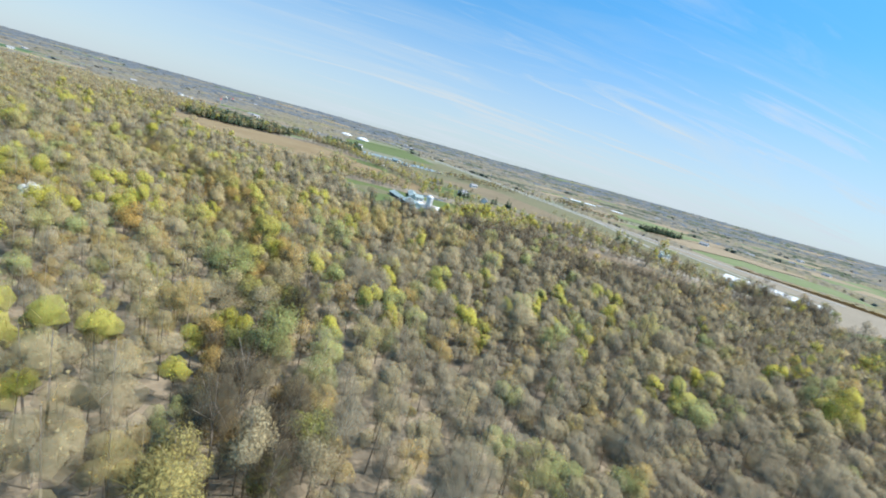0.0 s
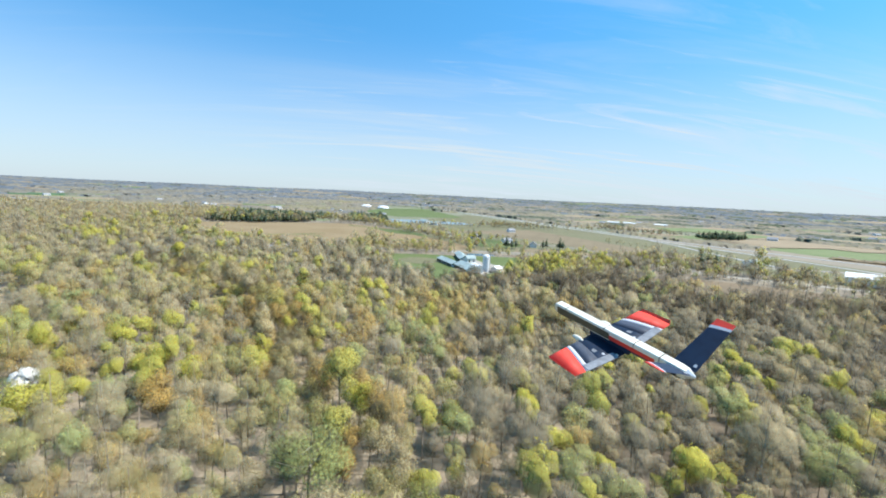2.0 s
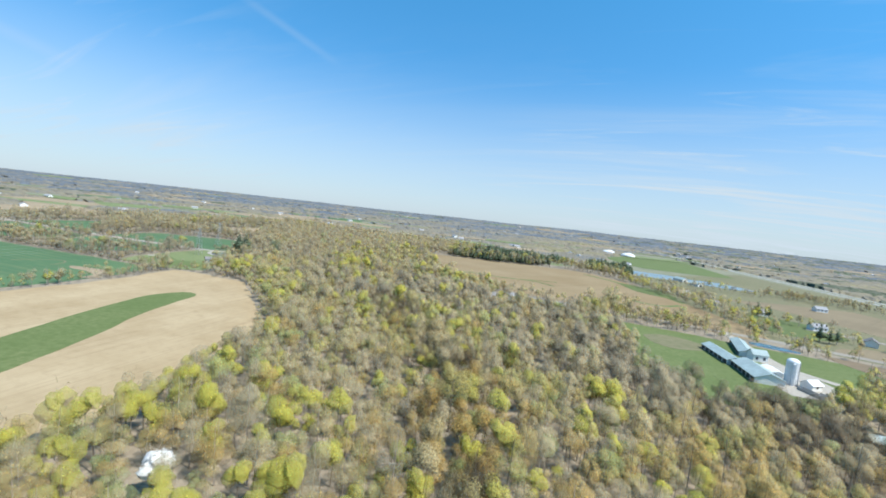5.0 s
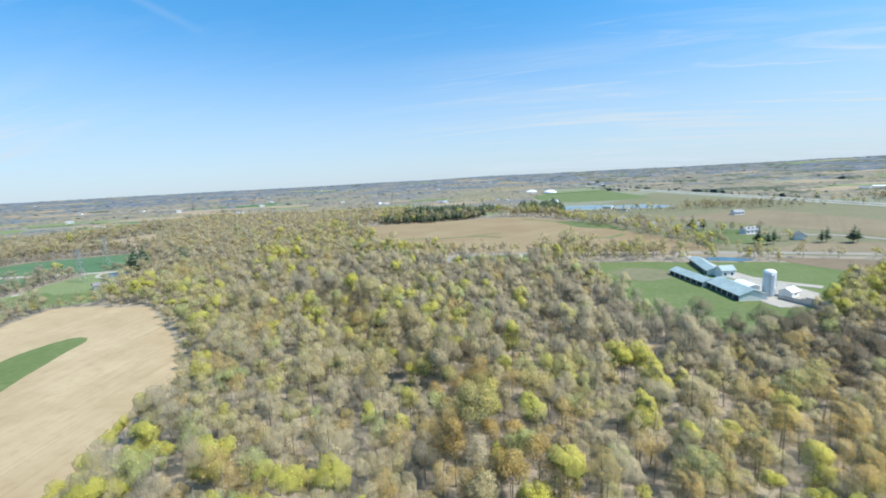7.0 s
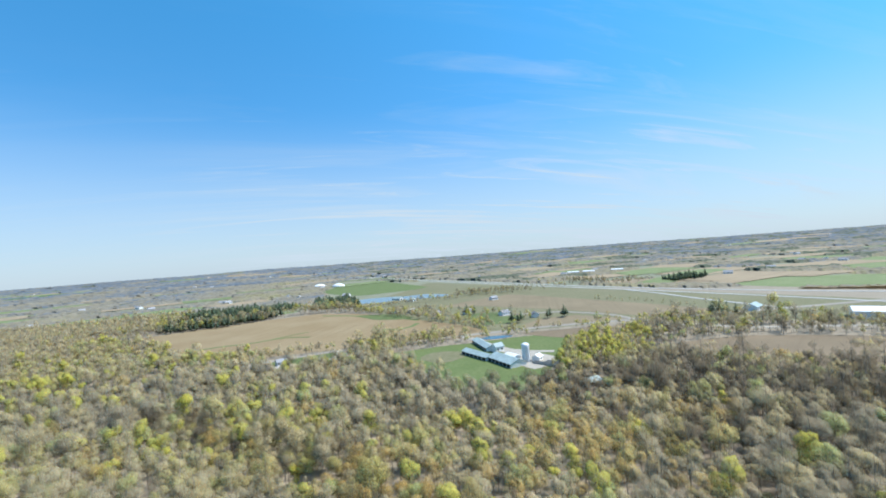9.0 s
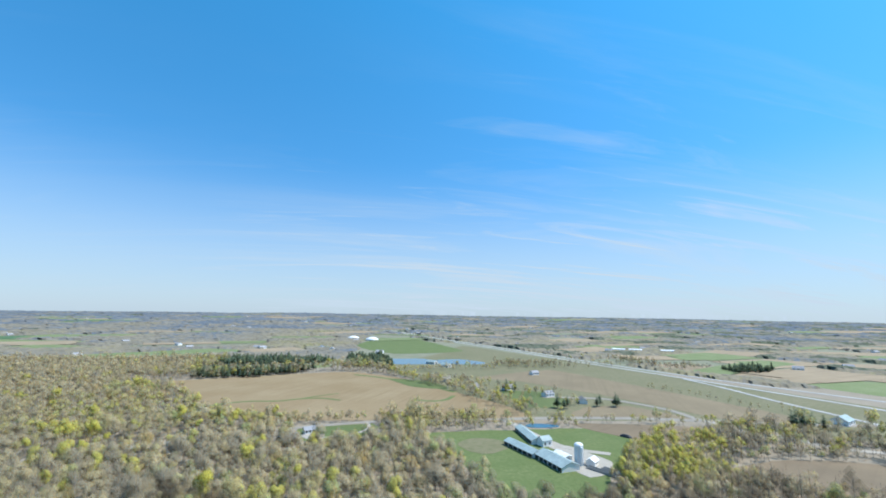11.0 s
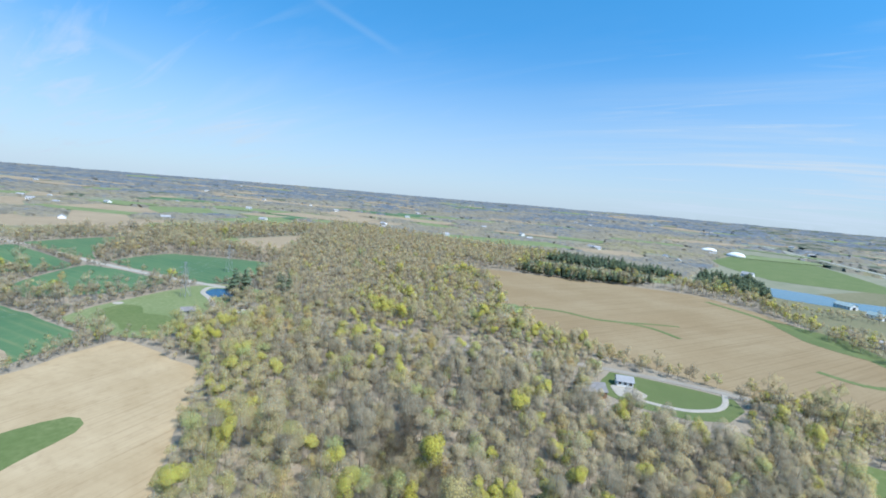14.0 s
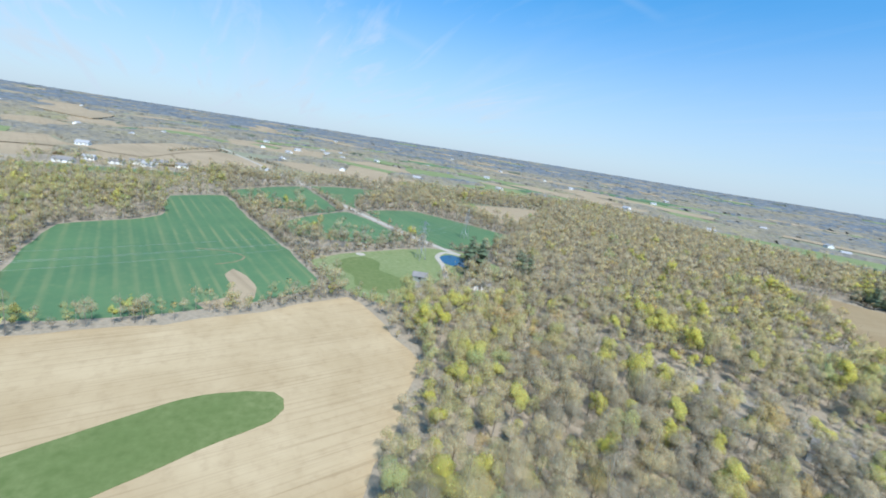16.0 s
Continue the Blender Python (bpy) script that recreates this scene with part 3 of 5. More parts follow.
OPEN.append([(-37, 254), (8, 254), (14, 298), (-38, 294)])      # clearing round the house and its drive

# roads
ribbon("gravel_road", [(-846, 160), (-492, 220.6), (-378.3, 233.3), (-291.9, 249.2), (-255.6, 259.4)], 3.8, 0.2, M_GRAVEL, "straight pale gravel road between wheat fields")
ribbon("west_road", [(-470, -60), (-487.6, 16), (-500.3, 70.1), (-506.1, 127.1), (-495.8, 202.5), (-493, 220.6)], 5.5, 0.2, M_ROAD, "pale road past roadside houses")
ribbon("drive", [(-255.6, 259.4), (-261.3, 252.3), (-253, 243.2), (-237.1, 238.2), (-219.3, 230.4), (-210.5, 228.5)], 2.6, 0.2, M_GRAVEL, "pale gravel drive round the pond", "drive", 1, 3)
ribbon("county_road", [(-166.1, 251.8), (-142.2, 259.4), (-117.5, 269.2), (-95.2, 277.1), (-79, 283.5), (-36, 296), (4, 303), (50, 301), (92, 298)], 3.4, 0.2, M_ROAD, "worn pale county road through the trees", clear=1.6)
ribbon("county_road", [(92, 298), (135, 295), (180, 287), (223, 275), (283, 256), (335, 244), (460, 215)], 6.6, 0.2, M_ROAD, "wide worn pale county road between fields", clear=6.0)
ribbon("side_road", [(223, 277), (224, 306), (212, 333), (199, 350), (172, 360), (150, 364)], 5.5, 0.22, M_ROAD, "worn pale side road")
ribbon("farm_lane", [(92, 296), (96, 276), (100, 250), (106, 234), (122, 222)], 4.5, 0.2, M_GRAVEL, "pale gravel farm lane", "lane", 1, 4)
ribbon("farm_track", [(226, 272), (227, 253), (242, 229), (252, 210), (267, 200), (300, 178), (350, 150)], 5.0, 0.2, M_GRAVEL, "pale field track", "lane", 1, 6)
ribbon("highway", [(105, 1600), (188, 1160), (286, 750), (318, 592), (352, 462), (378, 348), (392, 280), (409, 180)], 5.6, 0.25, M_CONCRETE, "pale concrete highway lanes", step=30)
ribbon("highway", [(125, 1600), (208, 1160), (306, 750), (338, 592), (371, 470), (398, 392), (432, 308), (480, 220)], 5.6, 0.25, M_CONCRETE, "pale concrete highway lanes", step=30)
ribbon("highway_ramp", [(352, 440), (350, 390.9), (339.7, 326.2), (333.4, 242.1)], 4.6, 0.25, M_CONCRETE, "pale concrete highway ramp", step=20)
ribbon("drive", [(-31, 276), (-26, 273), (-16, 273), (-6, 276), (2, 284), (5, 292), (5, 301)], 2.0, 0.2, M_GRAVEL, "pale gravel loop drive", "drive", 1, 2)
sheet("yard", [(-30, 284), (-20, 279), (-22, 272), (-29, 271), (-33, 278)], 0.18, M_GRAVEL, "pale gravel yard before the house", "yard", 2, 0.3)
sheet("farmyard", [(95.7, 241.8), (107.8, 237.9), (115.6, 211.8), (107.5, 199), (95.5, 195.2), (91.5, 208), (99.6, 222)], 0.16, M_GRAVEL, "pale gravel farmyard", "yard", 3, 0.8)

# water
sheet("pond", [(101, 281), (108, 284), (119, 280), (121, 275), (110, 274), (102, 276)], 0.13, M_MURKY, "small dark teal pond beside the farm lane", "pond", 1.5, 0.3, smooth=1.0)
sheet("pond", [(-254.1, 246.2), (-256.4, 253.3), (-249.6, 258.4), (-241.7, 257.4), (-235.5, 250.4), (-238.2, 243.3), (-247, 241.2)], 0.13, M_WATER, "deep blue farm pond", "pond", 1.5, 0.3, smooth=1.0)
sheet("lake", [(44, 662), (46, 604), (62, 594), (96, 597), (104, 640), (98, 662)], 0.13, M_MURKY, "grey-blue gravel pit lake", "lake", 4, 1)
sheet("lake", [(107, 640), (110, 598), (140, 588), (170, 590), (176, 612), (150, 650)], 0.13, M_MURKY, "grey-blue gravel pit lake", "lake", 4, 1)


# ---- far country ----
def far_fields(name, seed, count, material, label, near=620, far=4300):
    rng = np.random.default_rng(seed)
    bm = bmesh.new()
    for _ in range(count):
        r = near * (far / near) ** rng.random()
        a = radians(rng.uniform(-68, 112))
        cx, cy = -r * math.sin(a), r * math.cos(a)
        if inside(np.array([cx]), np.array([cy]), [(-700, 0), (-520, 330), (-230, 660), (330, 1250), (480, 560), (450, 120)])[0]:
            continue
        w, d, t = rng.uniform(90, 300) * (0.5 + r / 3200), rng.uniform(40, 130) * (0.5 + r / 2800), radians(rng.choice([12, 12, 30, -20]) + rng.normal(0, 3))
        ring, lift_ = [], rng.uniform(0, 0.25)
        for u, v in ((-1, -1), (0, -1.1), (1, -1), (1.05, 0), (1, 1), (0, 0.9), (-1, 1)):
            u, v = u * w / 2 * rng.uniform(0.8, 1.1), v * d / 2 * rng.uniform(0.8, 1.1)
            x, y = cx + u * math.cos(t) - v * math.sin(t), cy + u * math.sin(t) + v * math.cos(t)
            bumpy = 9 * noise.noise((x * 0.0011, y * 0.0011, 5)) * min(1, max(0, (math.hypot(x, y) - 1500) / 1500))
            ring.append(bm.verts.new((x, y, float(height(x, y)) + bumpy + 0.3 + lift_ + r * 0.0003)))
        f = bm.faces.new(ring)
        f.normal_update()
        if f.normal.z < 0:
            f.normal_flip()
        FAR.append([tuple(v.co.xy) for v in ring])
    return tagged(link(name, bm, material), label, "fields", kind="stuff")


FAR = []
far_fields("far_stubble_fields", 3, 130, M_STUBBLE_B, "distant tan stubble fields between woods")
far_fields("far_wheat_fields", 5, 9, M_WHEAT, "distant green wheat fields between woods")
far_fields("far_pastures", 8, 90, M_GRASS, "distant pale green pastures between woods")
far_fields("far_stubble_fields", 9, 22, M_STUBBLE_B, "distant tan stubble fields between woods")

# ---- trees ----
RNG = np.random.default_rng(11)
TREE_MATS = [M_BARK, M_LEAF, M_TWIG, M_BODY, M_HAZE]


def slivers(c, d, length, width, rng):
    """Twigs: thin triangles at c along d."""
    n = len(c)
    s = np.cross(d, rng.normal(size=(n, 3)))
    s /= np.linalg.norm(s, axis=1, keepdims=True) + 1e-9
    ln = length * rng.uniform(0.6, 1.4, (n, 1))
    return np.stack([c - d * ln / 2 + s * width, c - d * ln / 2 - s * width, c + d * ln / 2], 1)


def flakes(c, size, rng):
    """Leaf clumps: triangles of all turns at c."""
    n = len(c)
    u = rng.normal(size=(n, 3))
    u /= np.linalg.norm(u, axis=1, keepdims=True)
    v = np.cross(u, rng.normal(size=(n, 3)))
    v /= np.linalg.norm(v, axis=1, keepdims=True) + 1e-9
    s = size * rng.uniform(0.6, 1.5, (n, 1))
    return np.stack([c + u * s, c - u * s * 0.55 + v * s * 0.8, c - u * s * 0.45 - v * s * 0.85], 1)


def lumps(c, radius, rng, full=False):
    """Small uneven clumps of foliage at c."""
    top = np.array([[1, 0, 0], [0, 1, 0], [-1, 0, 0], [0, -1, 0], [0, 0, 1], [0, 0, -1]], float)
    face = np.array([[0, 1, 4], [1, 2, 4], [2, 3, 4], [3, 0, 4], [1, 0, 5], [2, 1, 5], [3, 2, 5], [0, 3, 5]])
    if full:
        v, fs = list(top), []
        for i, j, k in face:
            m = [len(v), len(v) + 1, len(v) + 2]
            for a, b in ((i, j), (j, k), (k, i)):
                w = top[a] + top[b]
                v.append(w / np.linalg.norm(w))
            fs += [(i, m[0], m[2]), (m[0], j, m[1]), (m[2], m[1], k), tuple(m)]
        top, face = np.array(v), np.array(fs)
    n = len(c)
    a = rng.uniform(0, 6.28, (n, 1))
    x = top[None, :, 0] * np.cos(a) - top[None, :, 1] * np.sin(a)
    y = top[None, :, 0] * np.sin(a) + top[None, :, 1] * np.cos(a)
    z = np.broadcast_to(top[None, :, 2], x.shape)
    key = np.round(top * 7).sum(1)
    s = radius * rng.uniform(0.7, 1.25, (n, 1, 1)) * (1 + 0.22 * np.sin(key[None, :, None] * 2.3 + rng.uniform(0, 6, (n, 1, 1))))
    v = c[:, None] + np.stack([x, y, z * 0.8], -1) * s
    return v[:, face].reshape(-1, 3, 3)


def limb(a, b, ra, rb):
    """A tapered three-sided branch from a to b."""
    d = (b - a) / (np.linalg.norm(b - a) + 1e-9)
    s = np.cross(d, [0.3, 0.8, 0.5])
    s /= np.linalg.norm(s)
    t = np.cross(d, s)
    ring = [s * math.cos(k) + t * math.sin(k) for k in (0.0, 2.1, 4.2)]
    tri = []
    for i in range(3):
        p, q = ring[i], ring[(i + 1) % 3]
        tri += [(a + p * ra, a + q * ra, b + q * rb), (a + p * ra, b + q * rb, b + p * rb)]
    return np.array(tri)


def scales(c, out, size, rng, loose=0.45):
    """Leaf clumps that lie roughly along the surface of a lobe of the crown."""
    n = len(c)
    w = out + rng.normal(0, loose, (n, 3))
    w /= np.linalg.norm(w, axis=1, keepdims=True) + 1e-9
    u = np.cross(w, rng.normal(size=(n, 3)))
    u /= np.linalg.norm(u, axis=1, keepdims=True) + 1e-9
    v = np.cross(w, u)
    s = size * rng.uniform(0.55, 1.45, (n, 1))
    return np.stack([c + u * s, c - u * s * 0.55 + v * s * 0.8, c - u * s * 0.45 - v * s * 0.85], 1)


def grow(rng, lobes, leaves, leaf, twigs, limbs, tall=12.0, spread=3.2, twig_width=1.0, lobe=0.40, loose_leaves=0.15, broad=1.0, cushions=0, full=True, hazy=False):
    """One tree standing at the origin: triangles of wood, crown and twigs, and the way that each faces."""
    spread = spread * broad
    lean = rng.normal(0, 0.25, 2)
    fork = np.array([lean[0], lean[1], tall * rng.uniform(0.30, 0.42)])
    top = np.array([lean[0] * 2, lean[1] * 2, tall * 0.86])
    wood = [limb(np.zeros(3), fork, 0.014 * tall, 0.009 * tall), limb(fork, top, 0.009 * tall, 0.003 * tall)]
    mid = np.array([lean[0], lean[1], tall * 0.57])
    shape = np.array([spread, spread, tall * 0.40])
    # lobes of the crown, each carried by a limb
    centre, radius = [], []
    for i in range(lobes):
        a = 2.4 * i + rng.uniform(-0.5, 0.5)
        up = rng.uniform(-0.75, 0.75) if i else 0.8
        flat = math.sqrt(max(0.0, 1 - up * up)) * rng.uniform(0.40, 0.60)
        centre.append(mid + shape * np.array([math.cos(a) * flat, math.sin(a) * flat, up * 0.50]))
        radius.append(spread * lobe * rng.uniform(0.75, 1.25))
    for i in range(limbs):
        k = rng.uniform(0.0, 0.7)
        root = fork * (1 - k) + top * k
        if i < lobes:
            end = centre[i]
        else:
            a = 2.4 * i + rng.uniform(-0.4, 0.4)
            reach = spread * rng.uniform(0.45, 0.9) * (1 - 0.45 * k)
            end = root + np.array([math.cos(a) * reach, math.sin(a) * reach, tall * rng.uniform(0.12, 0.27)])
        wood.append(limb(root, end, 0.0045 * tall, 0.0018 * tall))
    crown, fine, puff = [np.zeros((0, 3, 3))], [np.zeros((0, 3, 3))], []
    wood = np.concatenate(wood)
    puff.append(np.tile([[[0.0, 0.0, 1.0]]], (len(wood), 3, 1)))
    soft_ = []
    if cushions:
        # the soft body of each lobe, uneven in outline
        body = lumps(np.array(centre), 1.0, rng, full)
        per = len(body) // lobes
        hub = np.repeat(np.array(centre), per, 0)[:, None]
        d = body - hub
        c = hub + d * [1, 1, 1.25] * np.repeat(np.array(radius), per)[:, None, None] * cushions
        f = d / np.linalg.norm(d, axis=2, keepdims=True) * (0.35 if hazy else 0.55)
        g = (c - mid) / shape
        f = f + g / (np.linalg.norm(g, axis=2, keepdims=True) + 1e-9) * (0.40 if hazy else 0.55) + [0, 0, 0.60 if hazy else 0.50]
        soft_.append((c, f))
    if leaves:
        share = np.array(radius) ** 2
        pick = rng.choice(lobes, leaves, p=share / share.sum())
        d = rng.normal(size=(leaves, 3))
        d[:, 2] = np.where(rng.random(leaves) < 0.55, np.abs(d[:, 2]), d[:, 2])
        d /= np.linalg.norm(d, axis=1, keepdims=True)
        r = np.array(radius)[pick][:, None]
        depth = np.where(rng.random((leaves, 1)) < loose_leaves, rng.uniform(0.4, 1.25, (leaves, 1)), rng.normal(0.95, 0.07, (leaves, 1)))
        c = np.array(centre)[pick] + d * r * depth * [1, 1, 1.1]
        crown.append(scales(c, d, leaf, rng))
        far_out = (c - mid) / shape
        far_out /= np.linalg.norm(far_out, axis=1, keepdims=True) + 1e-9
        f = d * 0.45 + far_out * 0.50 + [0, 0, 0.50] + rng.normal(0, 0.10, (leaves, 3))
        puff.append(np.repeat(f[:, None], 3, 1))
    if twigs:
        d = rng.normal(size=(twigs, 3))
        d[:, 2] = np.where(rng.random(twigs) < 0.75, np.abs(d[:, 2]), d[:, 2])
        d /= np.linalg.norm(d, axis=1, keepdims=True)
        wave = 1 + 0.18 * np.sin(3 * np.arctan2(d[:, 1], d[:, 0]) + rng.uniform(0, 6))[:, None]
        c = mid + d * shape * (rng.uniform(0.03, 1.0, (twigs, 1)) ** 0.45) * wave
        t = d * [1, 1, 0.8] + [0, 0, 0.55] + rng.normal(0, 0.28, (twigs, 3))
        t /= np.linalg.norm(t, axis=1, keepdims=True)
        fine.append(slivers(c, t, tall * 0.10, tall * 0.0026 * twig_width, rng))
        puff.append(np.repeat((d * 0.5 + [0, 0, 0.60] + rng.normal(0, 0.10, (twigs, 3)))[:, None], 3, 1))
    tris = [wood, np.concatenate(crown), np.concatenate(fine)]
    slot = [np.full(len(k), i) for i, k in enumerate(tris)]
    for c, f in soft_:
        tris.append(c)
        puff.append(f)
        slot.append(np.full(len(c), 4 if hazy else 3))
    puff = np.concatenate(puff)
    puff /= np.linalg.norm(puff, axis=2, keepdims=True) + 1e-9
    return np.concatenate(tris), np.concatenate(slot), puff


def grow_pine(rng, whorls, per, tall=14.0, spread=2.6, size=0.5):
    wood = [limb(np.zeros(3), np.array([0, 0, tall * 0.95]), 0.018 * tall, 0.004 * tall)]
    c = []
    for i in range(whorls):
        k = (i + 0.5) / whorls
        z, r = tall * (0.22 + 0.76 * k), spread * (1 - k) ** 0.8 + 0.25
        n = max(3, int(per * (1.15 - k)))
        a = rng.uniform(0, 2 * math.pi, n)
        q = np.sqrt(rng.uniform(0.1, 1, n)) * r
        c.append(np.stack([np.cos(a) * q, np.sin(a) * q, z - q * 0.18 + rng.normal(0, 0.3, n)], 1))
    c = np.concatenate(c)
    core = np.stack([np.zeros(7), np.zeros(7), tall * np.linspace(0.3, 0.9, 7)], 1)
    inner = np.concatenate([lumps(core[k:k + 1], spread * (0.75 - 0.10 * k), rng) for k in range(7)])
    wood, crown = np.concatenate(wood), np.concatenate([inner, flakes(c, size, rng)])
    tris = np.concatenate([wood, crown])
    return tris, np.r_[np.zeros(len(wood), int), np.ones(len(crown), int)], facing(tris, np.array([0, 0, tall * 0.45]), rng)


def soup(name, tris, mats, which, tint, puff=None):
    """A mesh from triangles with a material each, a tint each and the way that its clump faces."""
    n = len(tris)
    me = bpy.data.meshes.new(name)
    me.vertices.add(n * 3)
    me.vertices.foreach_set("co", np.ascontiguousarray(tris, dtype=np.float32).ravel())
    me.loops.add(n * 3)
    me.loops.foreach_set("vertex_index", np.arange(n * 3, dtype=np.int32))
    me.polygons.add(n)
    me.polygons.foreach_set("loop_start", np.arange(0, n * 3, 3, dtype=np.int32))
    for m in mats:
        me.materials.append(m)
    me.polygons.foreach_set("material_index", np.asarray(which, dtype=np.int32))
    at = me.attributes.new("tint", "FLOAT", "FACE")
    at.data.foreach_set("value", np.asarray(tint, dtype=np.float32))
    if puff is not None:
        at = me.attributes.new("puff", "FLOAT_VECTOR", "POINT")
        at.data.foreach_set("vector", np.ascontiguousarray(puff, dtype=np.float32).ravel())
    me.update(calc_edges=True)
    return me


def facing(tris, mid, rng, loose=0.22):
    """The way out of a crown at each clump, with some scatter."""
    d = tris - mid
    d = d / (np.linalg.norm(d, axis=2, keepdims=True) + 1e-9) + [0, 0, 0.35] + rng.normal(0, loose, (len(d), 1, 3))
    return d / (np.linalg.norm(d, axis=2, keepdims=True) + 1e-9)


def stamp(name, kinds, spots, mats, label, category):
    """Many trees joined into one: each spot is x, y, z, turn, size, height factor, kind, tint."""
    tris, which, tint, puff = [], [], [], []
    spots = np.asarray(spots)
    for k, (t, w, out) in enumerate(kinds):
        s = spots[spots[:, 6] == k]
        if not len(s):
            continue
        c, sn = np.cos(s[:, 3])[:, None, None], np.sin(s[:, 3])[:, None, None]
        x, y, z = t[None, :, :, 0], t[None, :, :, 1], t[None, :, :, 2]
        sz, hz = s[:, 4][:, None, None], (s[:, 4] * s[:, 5])[:, None, None]
        p = np.stack([(c * x - sn * y) * sz + s[:, 0][:, None, None], (sn * x + c * y) * sz + s[:, 1][:, None, None],
                      z * hz + s[:, 2][:, None, None]], -1)
        tris.append(p.reshape(-1, 3, 3))
        which.append(np.tile(w, len(s)))
        tint.append(np.repeat(s[:, 7], len(t)))
        f = out[None]
        puff.append(np.stack([c * f[..., 0] - sn * f[..., 1], sn * f[..., 0] + c * f[..., 1], np.broadcast_to(f[..., 2], (len(s), len(t), 3))], -1).reshape(-1, 3, 3))
    me = soup(name, np.concatenate(tris), mats, np.concatenate(which), np.concatenate(tint), np.concatenate(puff))
    return tagged(new(name, me), label, category, kind="stuff")


def free(x, y, margin=0.0):
    """Which spots are wooded: clear of fields and roads."""
    ok = np.ones(len(x), bool)
    for ring in OPEN:
        q = np.asarray(ring)
        lo, hi = q.min(0) - 1, q.max(0) + 1
        near = ok & (x > lo[0]) & (x < hi[0]) & (y > lo[1]) & (y < hi[1])
        i = np.where(near)[0]
        ok[i[inside(x[i], y[i], ring)]] = False
    for line, half in LINES:
        i = np.where(ok)[0]
        ok[i[near_line(x[i], y[i], line) < half]] = False
    return ok


def field_noise(x, y, scale, seed):
    return np.array([noise.noise((a * scale, b * scale, seed)) for a, b in zip(x, y)])


def species(x, y, rng):
    """Tint and kind of tree: grey along the creek, rust and tan on the hillside, yellow-green in drifts."""
    n = len(x)
    drift = field_noise(x, y, 0.020, 2.0) + 0.55 * field_noise(x, y, 0.07, 7.0)
    creek = near_line(x, y, [(330, 60), (241.7, 119.1), (189.2, 119.4), (129.2, 134.9), (84.3, 162.5), (44.4, 180.9)])
    grey = np.clip(1.25 - creek / 42, 0, 1)
    grey = np.maximum(grey, np.clip(((x - 32) * 0.8 - (y - 60) * 0.22) / 55, 0, 0.85) * (y < 160))
    grey = np.where(inside(x, y, [(172.5, 210.6), (185.7, 239.8), (209.6, 250.9), (250.9, 204.2), (286, 170.9), (229.6, 177.4)]), 1.0, grey)
    grey = np.maximum(grey, np.clip(1.25 - near_line(x, y, [(45, 181), (0, 205), (-50, 212), (-110, 232)]) / 42, 0, 0.5))
    west = (y > 130) & (x < 60)
    u = rng.random(n)
    tint = np.empty(n)
    hill = np.clip(1.25 - near_line(x, y, [(45, -70), (20, 10), (-20, 90)]) / 75, 0, 1)
    ochre = np.clip(1.4 - near_line(x, y, [(9.7, 93.5), (89.2, 118.9)]) / 22, 0, 1)
    grey = grey * (1 - ochre)
    p_yellow = np.clip(0.17 + 0.50 * drift - 0.18 * grey, 0.02, 0.75)
    p_yellow = np.where((x > 40) & (y > 75) & (y < 175), p_yellow * 0.2, p_yellow)
    p_yellow = np.where((x < -300) & (y < 150), p_yellow * 2 + 0.6, p_yellow)
    p_yellow = np.where(x < -190, p_yellow * 0.35, np.where(west, p_yellow * 0.6, p_yellow))
    p_grey = np.clip(0.08 * west + 0.20 + 0.62 * grey - 0.30 * drift - 0.14 * hill, 0.07, 0.85)
    p_rust = 0.05 + 0.20 * hill + 0.40 * ochre
    p_green = 0.05
    p_tan = 0.20 + 0.14 * hill
    edges = np.cumsum([p_yellow, p_grey, np.broadcast_to(p_rust, n), np.full(n, p_green), np.broadcast_to(p_tan, n)], 0)
    edges = edges / np.maximum(edges[-1], 1.0)
    tint[:] = 0.40
    for k, v in list(enumerate((0.58, 0.02, 0.97, 0.76, 0.2)))[::-1]:
        tint[u < edges[k]] = v
    tint = np.where(tint < 0.05, np.where(rng.random(n) < 0.28 + 0.7 * grey, 0.015, 0.075), tint)
    tint = np.clip(tint + rng.normal(0, 1, n) * np.where(tint < 0.12, 0.015, 0.06), 0, 1)
    clump = inside(x, y, [(97.4, 186.2), (117.4, 170.3), (165.4, 184.7), (176.3, 207.9), (162, 235.2), (131.9, 220.7)]) & (rng.random(n) < 0.45)
    tint = np.where(clump, rng.uniform(0.52, 0.64, n), tint)
    # bare grey trees by the creek take the darker stop, backlit shade as colour
    creek_backlit = (x > 58) & (y > 88) & (y < 188)
    tint = np.where(tint < 0.05, np.where(creek_backlit, 0.0, np.maximum(tint, 0.02)), tint)
    far_west = (x < -190) & (y > 150) & (tint > 0.3) & (tint < 0.9) & (rng.random(n) < 0.8)
    tint = np.where(far_west, rng.uniform(0.07, 0.24, n), tint)
    tint = np.where((x < -300) & (y < 150) & (tint > 0.5) & (tint < 0.7), rng.uniform(0.36, 0.52, n), tint)
    bare = tint < 0.12
    return tint, bare


def kind_for(tint, rng):
    """The shape that goes with a tint."""
    n = len(tint)
    kind = np.where(tint < 0.12, rng.integers(0, 4, n), np.where(tint < 0.50, rng.integers(4, 8, n), rng.integers(8, 12, n)))
    kind = np.where(tint > 0.88, rng.integers(4, 8, n), kind)
    return np.where((tint > 0.68) & (tint < 0.88), rng.integers(12, 14, n), kind)


